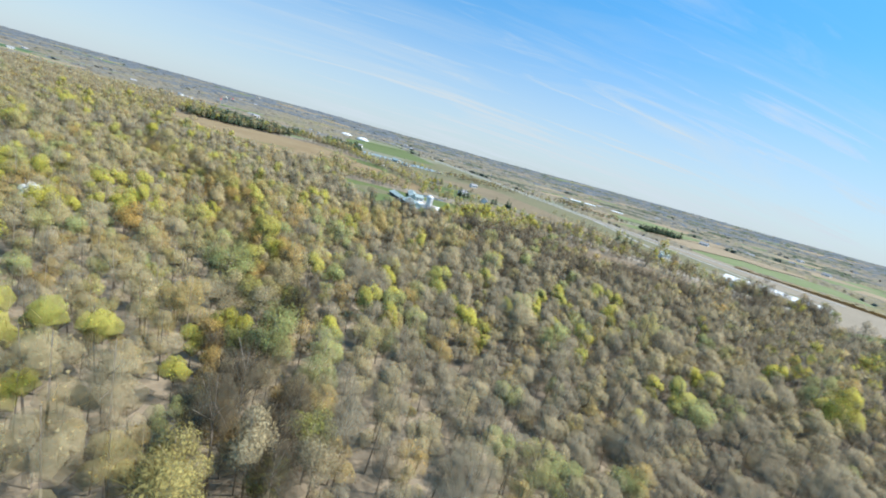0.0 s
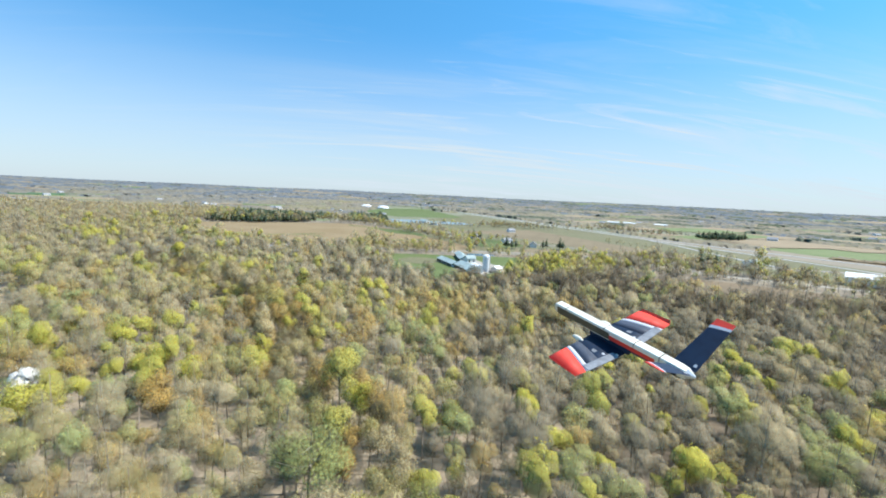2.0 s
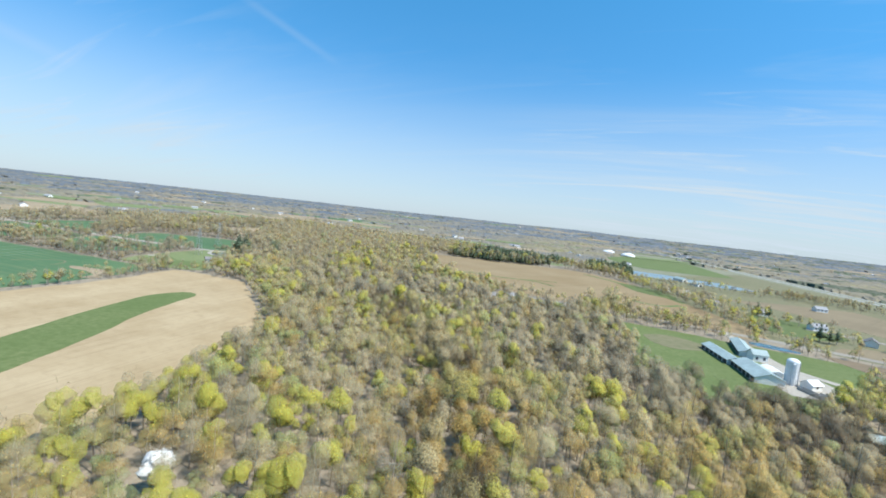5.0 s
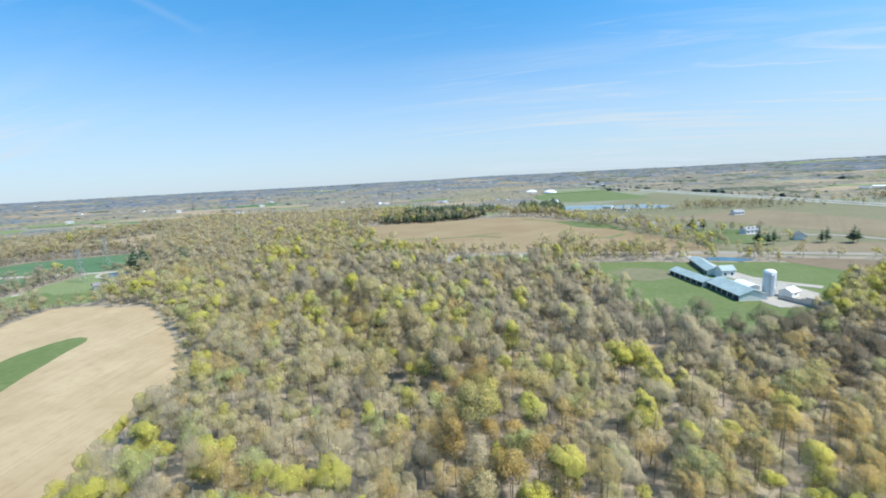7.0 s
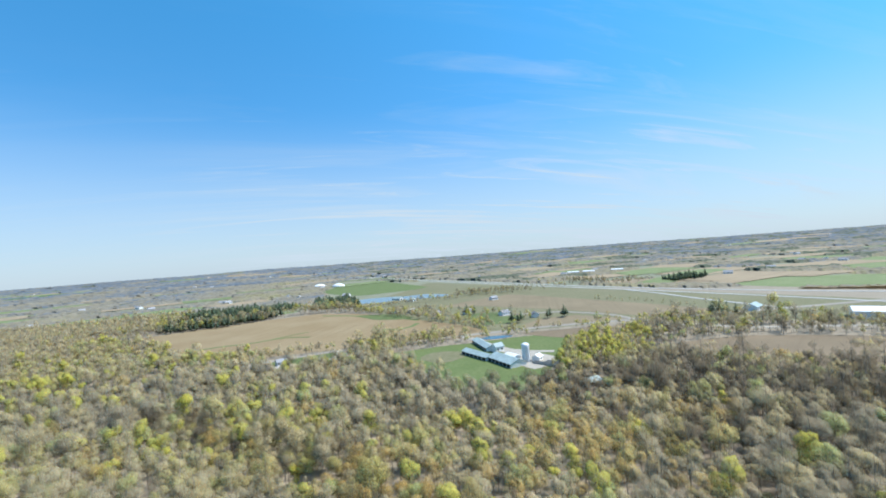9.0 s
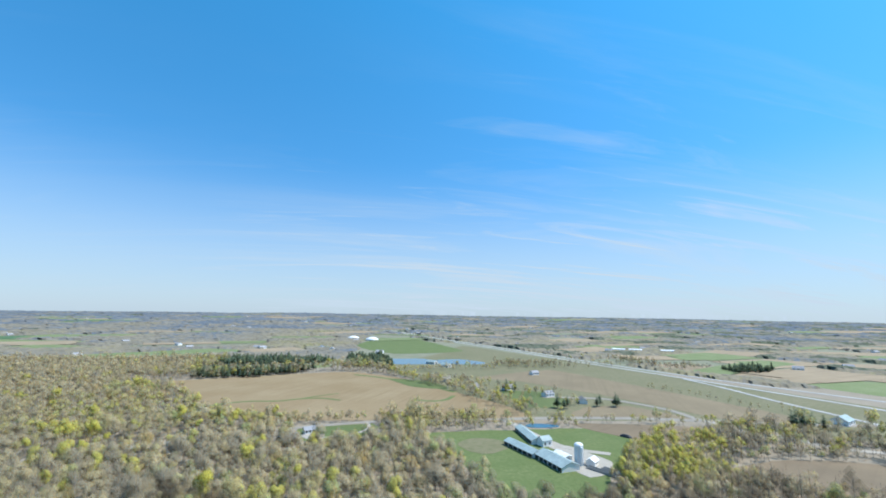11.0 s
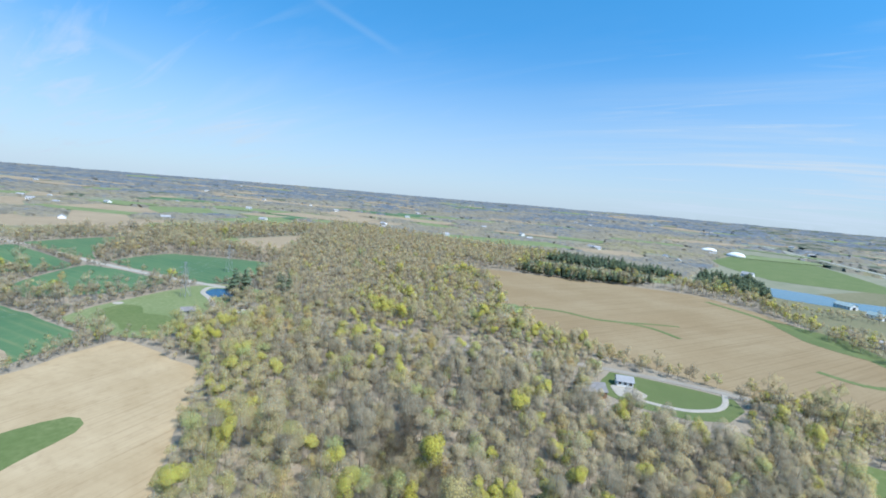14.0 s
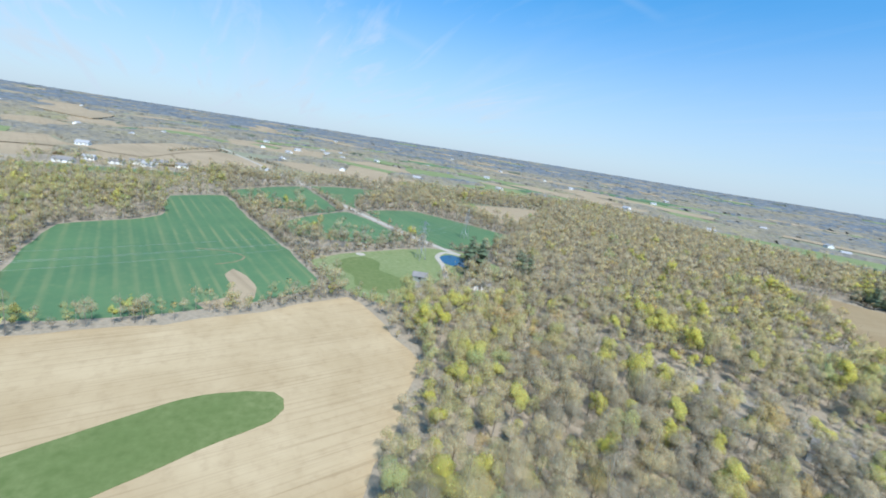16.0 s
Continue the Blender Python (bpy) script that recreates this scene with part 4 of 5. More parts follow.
def scatter(x0, x1, y0, y1, step, rng):
    gx, gy = np.meshgrid(np.arange(x0, x1, step), np.arange(y0, y1, step))
    x = gx.ravel() + rng.uniform(-0.48, 0.48, gx.size) * step
    y = gy.ravel() + rng.uniform(-0.48, 0.48, gx.size) * step
    keep = y > np.where(x > 50, -95 + 0.38 * (x - 50), -95 + 0.2 * (50 - x))
    return x[keep], y[keep]


MIDDLE = [(55, -70), (45, -20), (35, 30), (20, 70), (0, 120), (-40, 160), (-70, 190)]     # a line through the nearest woods

x, y = scatter(-520, 340, -100, 640, 3.7, RNG)
ok = free(x, y)
ok &= (near_line(x, y, MIDDLE) < 150) | (RNG.random(len(x)) < 0.68)
# the country north of the road is mostly open, with hedges
north = (y > 330) & (x > -60) & (near_line(x, y, [(30, 500), (-20, 560), (30, 660), (200, 720)]) > 22)
ok &= ~(north & (RNG.random(len(x)) < 0.55))
ok &= ~inside(x, y, [(-165, 500), (-62, 545), (-30, 555), (60, 570), (60, 660), (-160, 660)])
ok &= RNG.random(len(x)) < 0.93
ok &= (np.hypot(x - 105, y - 161) > 5.5) & (np.hypot(x - 102, y - 153) > 5)      # a shed stands here
SINGLE = [(-25.5, 55), (1.5, 46), (-13.5, 38.5), (30, 21), (-7, 16)]      # trees of their own kind, set below
for u, v in SINGLE:
    ok &= np.hypot(x - u, y - v) > 5.0
x, y = x[ok], y[ok]
dist = near_line(x, y, MIDDLE)
tint, bare = species(x, y, RNG)
size = np.exp(RNG.normal(-0.22, 0.20, len(x))).clip(0.5, 1.3)
# thin belts and field edges carry lower growth
edge = np.zeros(len(x))
for ux, uy in ((7, 0), (-7, 0), (0, 7), (0, -7)):
    edge += ~free(x + ux, y + uy)
size *= np.where(edge >= 2, 0.65, np.where(edge >= 1, 0.82, 1.0))
# low growth beside the lane through the woods
lane = near_line(x, y, [(-166.3, 238.3), (-142.7, 246.2), (-117.9, 255.6), (-95.3, 263.2), (-61, 270.1)])
size *= np.where(lane < 5.5, 0.6, 1.0) * np.where((x < -380) & (y < 140), 0.72, 1.0)
size *= np.where(dist > 130, 1.22, 1.0)
sunk = np.where(edge >= 1, 1.8, 0.5)
order = np.argsort(dist)
NEAR = np.zeros(len(x), bool)
NEAR[order[:300]] = True

# nearest trees: a trunk with limbs, and a crown of leaf clumps and twigs
# kinds: 0-3 bare, 4-7 opening buds, 8-11 leafed out in lobes, 12-13 broad and open
def kinds_of(seed, leaf, many, twigs, limbs, width, full=True):
    made = []
    for k in range(14):
        g = np.random.default_rng(seed + k)
        if k < 4:
            made.append(grow(g, 5, 0, leaf, int(twigs * 2.6), limbs + 3, twig_width=width, lobe=0.50, cushions=0.95, full=full, hazy=True))
        elif k < 8:
            made.append(grow(g, 5, int(many * 0.8), leaf * 0.9, int(twigs * 0.9), limbs, twig_width=width, loose_leaves=0.40, lobe=0.50, cushions=0.92, full=full, hazy=True))
        elif k < 12:
            made.append(grow(g, 5, many, leaf, int(twigs * 0.15), limbs, twig_width=width, loose_leaves=0.15, lobe=0.50, cushions=0.92, full=full))
        else:
            made.append(grow(g, 10, int(many * 1.2), leaf * 0.95, int(twigs * 0.6), limbs + 4, twig_width=width, loose_leaves=0.3, lobe=0.36, broad=1.3,
                             cushions=0.9, full=full, hazy=True))
    return made


near_kinds = kinds_of(100, 0.16, 1700, 520, 8, 0.9)
near_mesh = {}


def near_tree(kind, tone):
    """The meshes for one kind of tree in one of a few tones."""
    key = (kind, tone)
    if key not in near_mesh:
        tri, slot, out = near_kinds[kind]
        w = slot == 0
        near_mesh[key] = (soup("trunk", tri[w], [M_BARK], np.zeros(w.sum()), np.zeros(w.sum())),
                          soup("crown", tri[~w], TREE_MATS[1:], slot[~w] - 1, np.full((~w).sum(), tone / 10), out[~w]))
    return near_mesh[key]


TREE_WORDS = {0: "bare grey forest tree with fine twigs", 2: "forest tree with tan opening buds", 4: "forest tree with thin olive spring leaves",
              6: "forest tree with bright yellow-green spring leaves", 8: "forest tree with fresh green leaves", 10: "forest tree with rust-coloured buds"}
for i in np.where(NEAR)[0]:
    tone = int(round(tint[i] * 10))
    kind = int(kind_for(tint[i:i + 1], RNG)[0])
    trunk_mesh, crown_mesh = near_tree(kind, tone)
    t = new("tree")
    t.matrix_basis = Matrix.LocRotScale((x[i], y[i], -0.05), Euler((0, 0, RNG.uniform(0, 6.28))), (size[i], size[i], size[i] * RNG.uniform(0.95, 1.30)))
    tagged(t, TREE_WORDS[min(10, tone // 2 * 2)], "tree", "woodland trees")
    for nm, me in (("trunk", trunk_mesh), ("crown", crown_mesh)):
        o = new(nm, me)
        o.parent = t

# a white-flowering tree and a rust-coloured one among them
def single_tree(u, v, s, material, tone, kind, label):
    tri, slot, out = near_kinds[kind]
    t = new("tree")
    t.matrix_basis = Matrix.LocRotScale((u, v, -0.05), Euler((0, 0, u)), (s, s, 0.75 * s + 0.25))
    tagged(t, label, "tree", "woodland trees")
    w = slot == 0
    look_ = TREE_MATS[1:] if material is M_LEAF else [material] * 4
    for nm, pick, mats in (("trunk", w, [M_BARK]), ("crown", ~w, look_)):
        o = new(nm, soup(nm, tri[pick], mats, np.maximum(slot[pick] - 1, 0), np.full(pick.sum(), tone), out[pick]))
        o.parent = t


single_tree(*SINGLE[0], 0.82, M_BLOSSOM, 0.5, 9, "white-flowering tree in full bloom above the woods")
single_tree(*SINGLE[1], 1.1, M_LEAF, 1.0, 10, "rust-orange budding tree among grey trees")
single_tree(*SINGLE[2], 1.45, M_LEAF, 0.58, 9, "broad yellow-green tree in full young leaf")
single_tree(*SINGLE[3], 1.5, M_LEAF, 0.78, 12, "large pale green tree with thin open leaves")
single_tree(*SINGLE[4], 1.3, M_LEAF, 0.60, 11, "broad yellow-green tree in full young leaf")

# the rest of the woods, coarser with distance
mid_kinds = kinds_of(200, 0.21, 56, 22, 0, 1.1)
far_kinds = kinds_of(300, 0.70, 8, 4, 0, 3.0, False)


def spots_for(x, y, tint, bare, size, rng, low=0.0):
    kind = kind_for(tint, rng)
    return np.stack([x, y, -0.05 - low * size, rng.uniform(0, 6.28, len(x)), size, rng.uniform(0.95, 1.30, len(x)), kind, tint], 1)


a = ~NEAR & (dist < 130)
stamp("woodland", mid_kinds, spots_for(x[a], y[a], tint[a], bare[a], size[a], RNG, sunk[a]), TREE_MATS, "dense spring woodland with grey, tan and yellow-green crowns", "trees")
a = ~NEAR & (dist >= 130)
stamp("far_woodland", far_kinds, spots_for(x[a], y[a], tint[a], bare[a], size[a], RNG, sunk[a]), TREE_MATS, "spring woodland beyond the fields, mostly grey and tan", "trees")

# hedgerow shrubs along the western fields
hx, hy = [], []
for ring in OPEN[:10]:
    q = np.asarray(ring)
    for a, b in zip(q, np.roll(q, -1, 0)):
        m = max(1, int(np.hypot(*(b - a)) / 1.2))
        for k in range(m):
            d = (b - a) / (np.hypot(*(b - a)) + 1e-9)
            for off in (-2.6, 2.6):
                hx.append(a[0] + (b[0] - a[0]) * k / m - d[1] * off)
                hy.append(a[1] + (b[1] - a[1]) * k / m + d[0] * off)
hx, hy = np.array(hx) + RNG.normal(0, 0.8, len(hx)), np.array(hy) + RNG.normal(0, 0.8, len(hy))
k = free(hx, hy) & (hx < -195) & (RNG.random(len(hx)) < 0.85)
hx, hy = hx[k], hy[k]
htint, hbare = species(hx, hy, RNG)
stamp("hedgerow", far_kinds, spots_for(hx, hy, htint * 0.38, np.zeros(len(hx), bool), RNG.uniform(0.34, 0.66, len(hx)) * np.where((hx > -245) & (hy < 186), 0.5, 0.85), RNG, 2.6), TREE_MATS,
      "low grey and tan hedgerow shrubs along the fields", "hedge")

# groves and tree rows of the open country
def grove(name, spots, low, high, tints, label):
    """Trees or shrubs round each spot: x, y, reach along x, reach along y, how many."""
    u = np.concatenate([a + RNG.normal(0, 0.5, int(n)) * rx for a, b, rx, ry, n in spots])
    v = np.concatenate([b + RNG.normal(0, 0.5, int(n)) * ry for a, b, rx, ry, n in spots])
    k = np.ones(len(u), bool)
    for line, half in LINES:
        k &= near_line(u, v, line) > half
    u, v = u[k], v[k]
    tone = np.clip(RNG.choice(tints, len(u)) + RNG.normal(0, 0.03, len(u)), 0, 1)
    stamp(name, far_kinds, spots_for(u, v, tone, tone < 0.1, RNG.uniform(low, high, len(u)), RNG, 1.6), TREE_MATS, label, "trees")


def along(line, step, jitter):
    """Spots for a row of trees."""
    out = []
    for (ax, ay), (bx, by) in zip(line, line[1:]):
        m = max(1, int(math.hypot(bx - ax, by - ay) / step))
        out += [(ax + (bx - ax) * i / m, ay + (by - ay) * i / m, jitter, jitter, 1) for i in range(m)]
    return out


grove("grove", [(235, 555, 55, 30, 90), (200.1, 574.4, 30, 20, 30), (390, 580, 30, 60, 90), (420, 520, 40, 20, 40)], 0.6, 1.0, [0.02, 0.08, 0.2, 0.4], "grey and olive grove beside the highway")
grove("tree_row", along([(268.8, 391.8), (278.4, 368.3), (290.4, 318.5), (306.2, 292.4), (321.5, 280.6)], 5, 4), 0.35, 0.7, [0.05, 0.2, 0.4], "loose row of small grey trees along a fallow field")
grove("field_belt", along([(115.3, 301.9), (110.5, 333.2), (99.3, 364.1), (86.9, 400.5), (73.8, 429.6), (51.6, 475.8), (36, 509.4)], 1.3, 10) + along([(103.3, 416), (117.4, 429.9), (67.9, 469.4)], 2.0, 10)
      + along([(23.4, 527.6), (64.6, 528.6), (113.9, 541.6), (181.2, 543.1)], 2.2, 12), 0.55, 1.0, [0.03, 0.05, 0.15, 0.3, 0.58], "belt of grey and olive trees along the stubble field")
grove("yard_trees", [(163.4, 337.3, 10, 10, 10), (211.4, 334.7, 6, 6, 4), (155.7, 371.6, 24, 16, 22), (124.3, 396, 24, 20, 26), (107.3, 418, 14, 18, 16), (122.6, 328.1, 10, 16, 8),
                     (92.9, 437.5, 12, 18, 12), (80, 459.3, 14, 16, 12), (109.1, 354.3, 8, 20, 10)], 0.4, 0.85, [0.02, 0.2, 0.4, 0.6, 0.95], "mixed yard trees round farmhouses")
grove("road_trees", along([(10, 308), (50, 306), (92, 303)], 3.0, 3) + along([(-79, 289), (-36, 301), (4, 308)], 3.0, 3) + along([(12, 295), (50, 295), (88, 292)], 1.0, 4) + along([(113.8, 281.8), (130.6, 277.7)], 4, 4)
      + [(240.5, 204.5, 20, 8, 16), (266.1, 180.3, 22, 8, 14), (231, 195.9, 10, 6, 8)], 0.40, 0.80, [0.03, 0.06, 0.15, 0.3, 0.5], "small trees and shrubs along the road")

# pines
pine_kinds = [grow_pine(np.random.default_rng(400 + k), 8, 8, tall=12.0, spread=3.1, size=0.7) for k in range(5)]


def pine_wood(name, outline, step, label):
    q = np.asarray(outline)
    px_, py_ = scatter(q[:, 0].min(), q[:, 0].max(), q[:, 1].min(), q[:, 1].max(), step, RNG)
    k = inside(px_, py_, outline)
    px_, py_ = px_[k], py_[k]
    n = len(px_)
    s = np.stack([px_, py_, np.full(n, -0.05), RNG.uniform(0, 6.28, n), RNG.normal(0.92, 0.20, n).clip(0.5, 1.4), RNG.uniform(0.60, 0.82, n),
                  RNG.integers(0, 5, n), RNG.random(n)], 1)
    stamp(name, pine_kinds, s, [M_BARK, M_PINE, M_PINE], label, "trees")


sheet("far_pasture", [(-185, 552), (-100, 556), (-40, 572), (-30, 596), (-110, 590), (-190, 596)], 0.08, M_GRASS, "pale green strip between two pine belts", "pasture", 3, 2.0)
pine_wood("pine_wood", [(-215, 605), (-120, 598), (-50, 606), (-26, 640), (-110, 672), (-214, 665)], 5.2, "dark green pine belt behind a pale strip of grass")
pine_wood("pine_wood", [(-162.9, 497.1), (-105.8, 497.7), (-58.3, 529.6), (-46, 560), (-100, 547), (-168, 543)], 4.9, "dark green pine plantation at the edge of a field")
pine_wood("pine_wood", [(452, 468), (500, 470), (525, 486), (516, 506), (458, 502)], 5.0, "dark green pine belt beyond the highway")
pine_wood("pine_wood", [(-16, 572), (44, 568), (48, 600), (40, 690), (-8, 690)], 4.9, "dark green pine grove near the lakes")

# single pines
big_pine = [grow_pine(np.random.default_rng(450 + k), 15, 15, size=0.42) for k in range(3)]
pine_mesh = [(soup("trunk", a[w == 0], [M_BARK], np.zeros((w == 0).sum()), np.zeros((w == 0).sum())), soup("crown", a[w == 1], [M_PINE], np.zeros((w == 1).sum()), np.full((w == 1).sum(), 0.4),
             out[w == 1])) for a, w, out in big_pine]


def pine(x, y, s, k, label="dark green pine beside the pond"):
    t = new("pine")
    t.matrix_basis = Matrix.LocRotScale((x, y, -0.05), Euler((0, 0, k * 1.3)), (s * 1.65, s * 1.65, s))
    tagged(t, label, "tree", "pines")
    for nm, me in zip(("trunk", "crown"), pine_mesh[k % 3]):
        o = new(nm, me)
        o.parent = t


for k, (u, v, s) in enumerate([(-227.6, 247.4, 1.35), (-222.5, 243.4, 1.25), (-228.7, 253.4, 1.15), (-223.7, 250.5, 1.3), (-231.5, 249.4, 1.1), (-212.3, 263.6, 1.2), (-208.5, 267.7, 1.1), (-206.4, 261.7, 1.15),
                               (-214.4, 267.6, 1.05)]):
    pine(u, v, s, k)
for k, (u, v) in enumerate([(264, 236), (270, 239), (259, 240), (275, 236), (262, 245), (268, 243)]):
    pine(u, v, 0.8 + 0.1 * (k % 3), k, "dark green pine in a clump beside the road")
for k, (u, v) in enumerate([(146.9, 319), (151.1, 321.8), (144, 323.8), (175.7, 322.6), (179.8, 325.6), (190.1, 320.7), (194.2, 323.7), (136, 389.2), (130.2, 395.1)]):
    pine(u, v, 0.6 + 0.1 * (k % 3), k, "dark green yard pine near farmhouses")

# far woods to the horizon: crowns run together into one uneven canopy that dips under the fields
hazy = np.random.default_rng(77)
radii, angles = np.geomspace(545, 4750, 190), np.radians(np.linspace(-70, 114, 620))
rr, aa = np.meshgrid(radii, angles, indexing="ij")
gx, gy = -rr * np.sin(aa), rr * np.cos(aa)
shake = hazy.normal(0, 1, (2,) + rr.shape) * 0.0016 * rr
gx, gy = gx + shake[0], gy + shake[1]
flat_x, flat_y, flat_r = gx.ravel(), gy.ravel(), rr.ravel()
land = height(gx, gy) + 9 * field_noise(flat_x, flat_y, 0.0011, 5).reshape(rr.shape) * np.clip((rr - 1500) / 1500, 0, 1)
wood = free(flat_x, flat_y)
wood &= ~inside(flat_x, flat_y, [(-520, -100), (-520, 330), (-330, 640), (340, 640), (450, 120), (340, -100)])
wood &= ~(inside(flat_x, flat_y, [(-20, 640), (60, 1180), (215, 961), (330, 640)]) & (hazy.random(len(flat_x)) < 0.9))
for ring in FAR:
    wood &= ~inside(flat_x, flat_y, ring)
wood &= field_noise(flat_x, flat_y, 0.0060, 4.0) > -0.34
# beyond 900 m the tone sinks towards the blue-grey haze colour
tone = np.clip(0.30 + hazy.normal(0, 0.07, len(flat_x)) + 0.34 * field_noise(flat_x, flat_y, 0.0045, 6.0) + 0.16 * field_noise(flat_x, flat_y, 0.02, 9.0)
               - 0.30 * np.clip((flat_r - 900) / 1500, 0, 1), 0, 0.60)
# dark tones: pines, and towards the east also backlit shade put into the colour
pines_or_backlit = field_noise(flat_x, flat_y, 0.010, 14.0) + 0.36 * np.clip((flat_x + 200) / 500, 0, 1) > 0.52
tone = np.where(pines_or_backlit & (flat_r > 760), hazy.uniform(0.68, 0.85, len(flat_x)), tone).reshape(rr.shape)
wood = wood.reshape(rr.shape)
for _ in range(2):      # no lone spikes
    ring_ = np.pad(wood, 1, mode="edge").astype(int)
    wood &= ring_[:-2, 1:-1] + ring_[2:, 1:-1] + ring_[1:-1, :-2] + ring_[1:-1, 2:] >= 3
grown = np.clip((rr - 600) / 1500, 0, 1)
tops = np.where(wood, land + 2.6 + 2.6 * grown + np.where(tone > 0.65, 1.0, 0) + (0.45 + 0.9 * grown) * hazy.normal(0, 1, rr.shape), land - 0.8)
P = np.stack([gx, gy, tops], -1)
lean = hazy.normal(0, 0.22, P.shape) + [0, 0, 1]
i, j = np.where(wood[:-1, :-1] | wood[1:, :-1] | wood[:-1, 1:] | wood[1:, 1:])
corner = [(i, j), (i, j + 1), (i + 1, j + 1), (i + 1, j)]
quads, puffs = [np.stack([q[k] for k in corner], 1) for q in (P, lean)]
tri = np.concatenate([quads[:, [0, 1, 2]], quads[:, [0, 2, 3]]])
out = np.concatenate([puffs[:, [0, 1, 2]], puffs[:, [0, 2, 3]]])
flip = np.cross(tri[:, 1] - tri[:, 0], tri[:, 2] - tri[:, 0])[:, 2] < 0
tri[flip], out[flip] = tri[flip][:, [0, 2, 1]], out[flip][:, [0, 2, 1]]
me = soup("distant_woods", tri, [M_HAZEWOOD], np.zeros(len(tri)), np.tile(tone[i, j], 2), out / np.linalg.norm(out, axis=2, keepdims=True))
tagged(new("distant_woods", me), "grey-brown woods reaching to the horizon, coloured bluer with distance as haze", "trees", kind="stuff")

# ---- buildings ----


def gabled(name, x, y, length, width, wall, rise, heading, walls, roofs, label, category="house", windows=0, door=True, group="", storeys=1, shade_bays=False):
    """A gabled building: long axis along its heading, with thick roof slabs that overhang, a door and windows."""
    root = new(name)
    root.matrix_basis = pose(x, y, 0, 0, 0, heading)
    tagged(root, label, category, group)
    bm = bmesh.new()
    a, b = length / 2, width / 2
    prof = [(-b, -0.2), (b, -0.2), (b, wall), (0, wall + rise), (-b, wall)]
    ends = [[bm.verts.new((sx, py, pz)) for py, pz in prof] for sx in (-a, a)]
    bm.faces.new(ends[0][::-1])
    bm.faces.new(ends[1])
    for k in range(5):
        bm.faces.new((ends[0][k], ends[0][(k + 1) % 5], ends[1][(k + 1) % 5], ends[1][k]))
    bmesh.ops.recalc_face_normals(bm, faces=bm.faces[:])
    body = part("wall", bm, walls, root)
    over, thick = 0.35, 0.14
    for side in (1, -1):
        bm = bmesh.new()
        slope = math.atan2(rise, b)
        run = math.hypot(rise, b) + over
        box(bm, -a - over, a + over, 0, run, 0.005, thick)
        bmesh.ops.transform(bm, matrix=Matrix.Translation((0, 0, wall + rise)) @ (pose(0, 0, 0, 0, 0, 0 if side > 0 else 180)) @ Matrix.Rotation(-slope, 4, "X"), verts=bm.verts[:])
        part("roof", bm, roofs, root)
    if door:
        bm = bmesh.new()
        w, h = (min(3.2, width * 0.4), min(3.0, wall * 0.85)) if category != "house" else (1.0, 2.1)
        box(bm, a, a + 0.06, -w / 2, w / 2, 0, h)
        part("door", bm, M_DARK, root)
    if shade_bays:
        # dark panels on the long west side: openings and wall shade in one colour
        for k in range(windows):
            bm = bmesh.new()
            u, w = -a + length * (k + 0.5) / windows, length / windows * 0.42
            box(bm, u - w, u + w, b - 0.05, b + 0.05, 0.15, wall - 0.3)
            part("shade_bay", bm, M_DARK, root)
    for side in ((-1,) if shade_bays else (1, -1)):
        for k in range(windows):
            for st in range(storeys):
                bm = bmesh.new()
                u = -a + length * (k + 0.5) / windows
                box(bm, u - 0.5, u + 0.5, side * b - 0.04, side * b + 0.04, 1.0 + st * 2.7, 2.2 + st * 2.7)
                soft(bm, 0.02)
                part("window", bm, M_DARK, root)
    return root


def silo(x, y, radius, tall):
    root = tagged(new("silo"), "tall white concrete stave silo with a domed cap", "silo")
    root.matrix_basis = pose(x, y, 0)
    turns = 28
    bm = bmesh.new()
    bmesh.ops.create_cone(bm, cap_ends=True, segments=turns, radius1=radius, radius2=radius, depth=tall + 0.3,
                          matrix=Matrix.Translation((0, 0, tall / 2 - 0.15)))
    part("stave_wall", bm, M_STAVE, root)
    for k in range(11):
        bm = bmesh.new()
        z = tall * (k + 0.6) / 11.3
        bmesh.ops.create_cone(bm, segments=turns, radius1=radius + 0.04, radius2=radius + 0.04, depth=0.07, matrix=Matrix.Translation((0, 0, z)))
        part("hoop", bm, M_STEEL, root)
    bm = bmesh.new()
    bmesh.ops.create_uvsphere(bm, u_segments=turns, v_segments=12, radius=radius + 0.1)
    bmesh.ops.delete(bm, geom=[v for v in bm.verts if v.co.z < -0.02], context="VERTS")
    for v in bm.verts:
        v.co.z = v.co.z * 0.62 + tall
    part("dome", bm, M_WHITEROOF, root)
    bm = bmesh.new()
    box(bm, -0.5, 0.5, -radius - 0.75, -radius + 0.05, 0, tall * 0.97)
    soft(bm, 0.1)
    part("chute", bm, M_STAVE, root)
    bm = bmesh.new()
    bmesh.ops.create_cone(bm, cap_ends=True, segments=10, radius1=0.18, radius2=0.18, depth=tall, matrix=Matrix.Translation((radius + 0.25, 0, tall / 2)))
    part("pipe", bm, M_STEEL, root)


# the farm
gabled("barn", 92.6, 257.0, 28, 6.0, 2.1, 1.3, 87, M_WHITE, M_TEAL, "long low barn with a weathered teal metal roof", "barn", 8, shade_bays=True)
gabled("milk_house", 95.2, 241.0, 6.0, 5.0, 3.2, 1.7, 15, M_WHITE, M_TEAL, "tall white gabled farm building with a teal roof", "barn", 2)
gabled("barn", 80.6, 235.0, 24, 6.6, 2.0, 1.3, 104.5, M_WHITE, M_TEAL, "long low barn with a faded teal metal roof", "barn", 6, shade_bays=True)
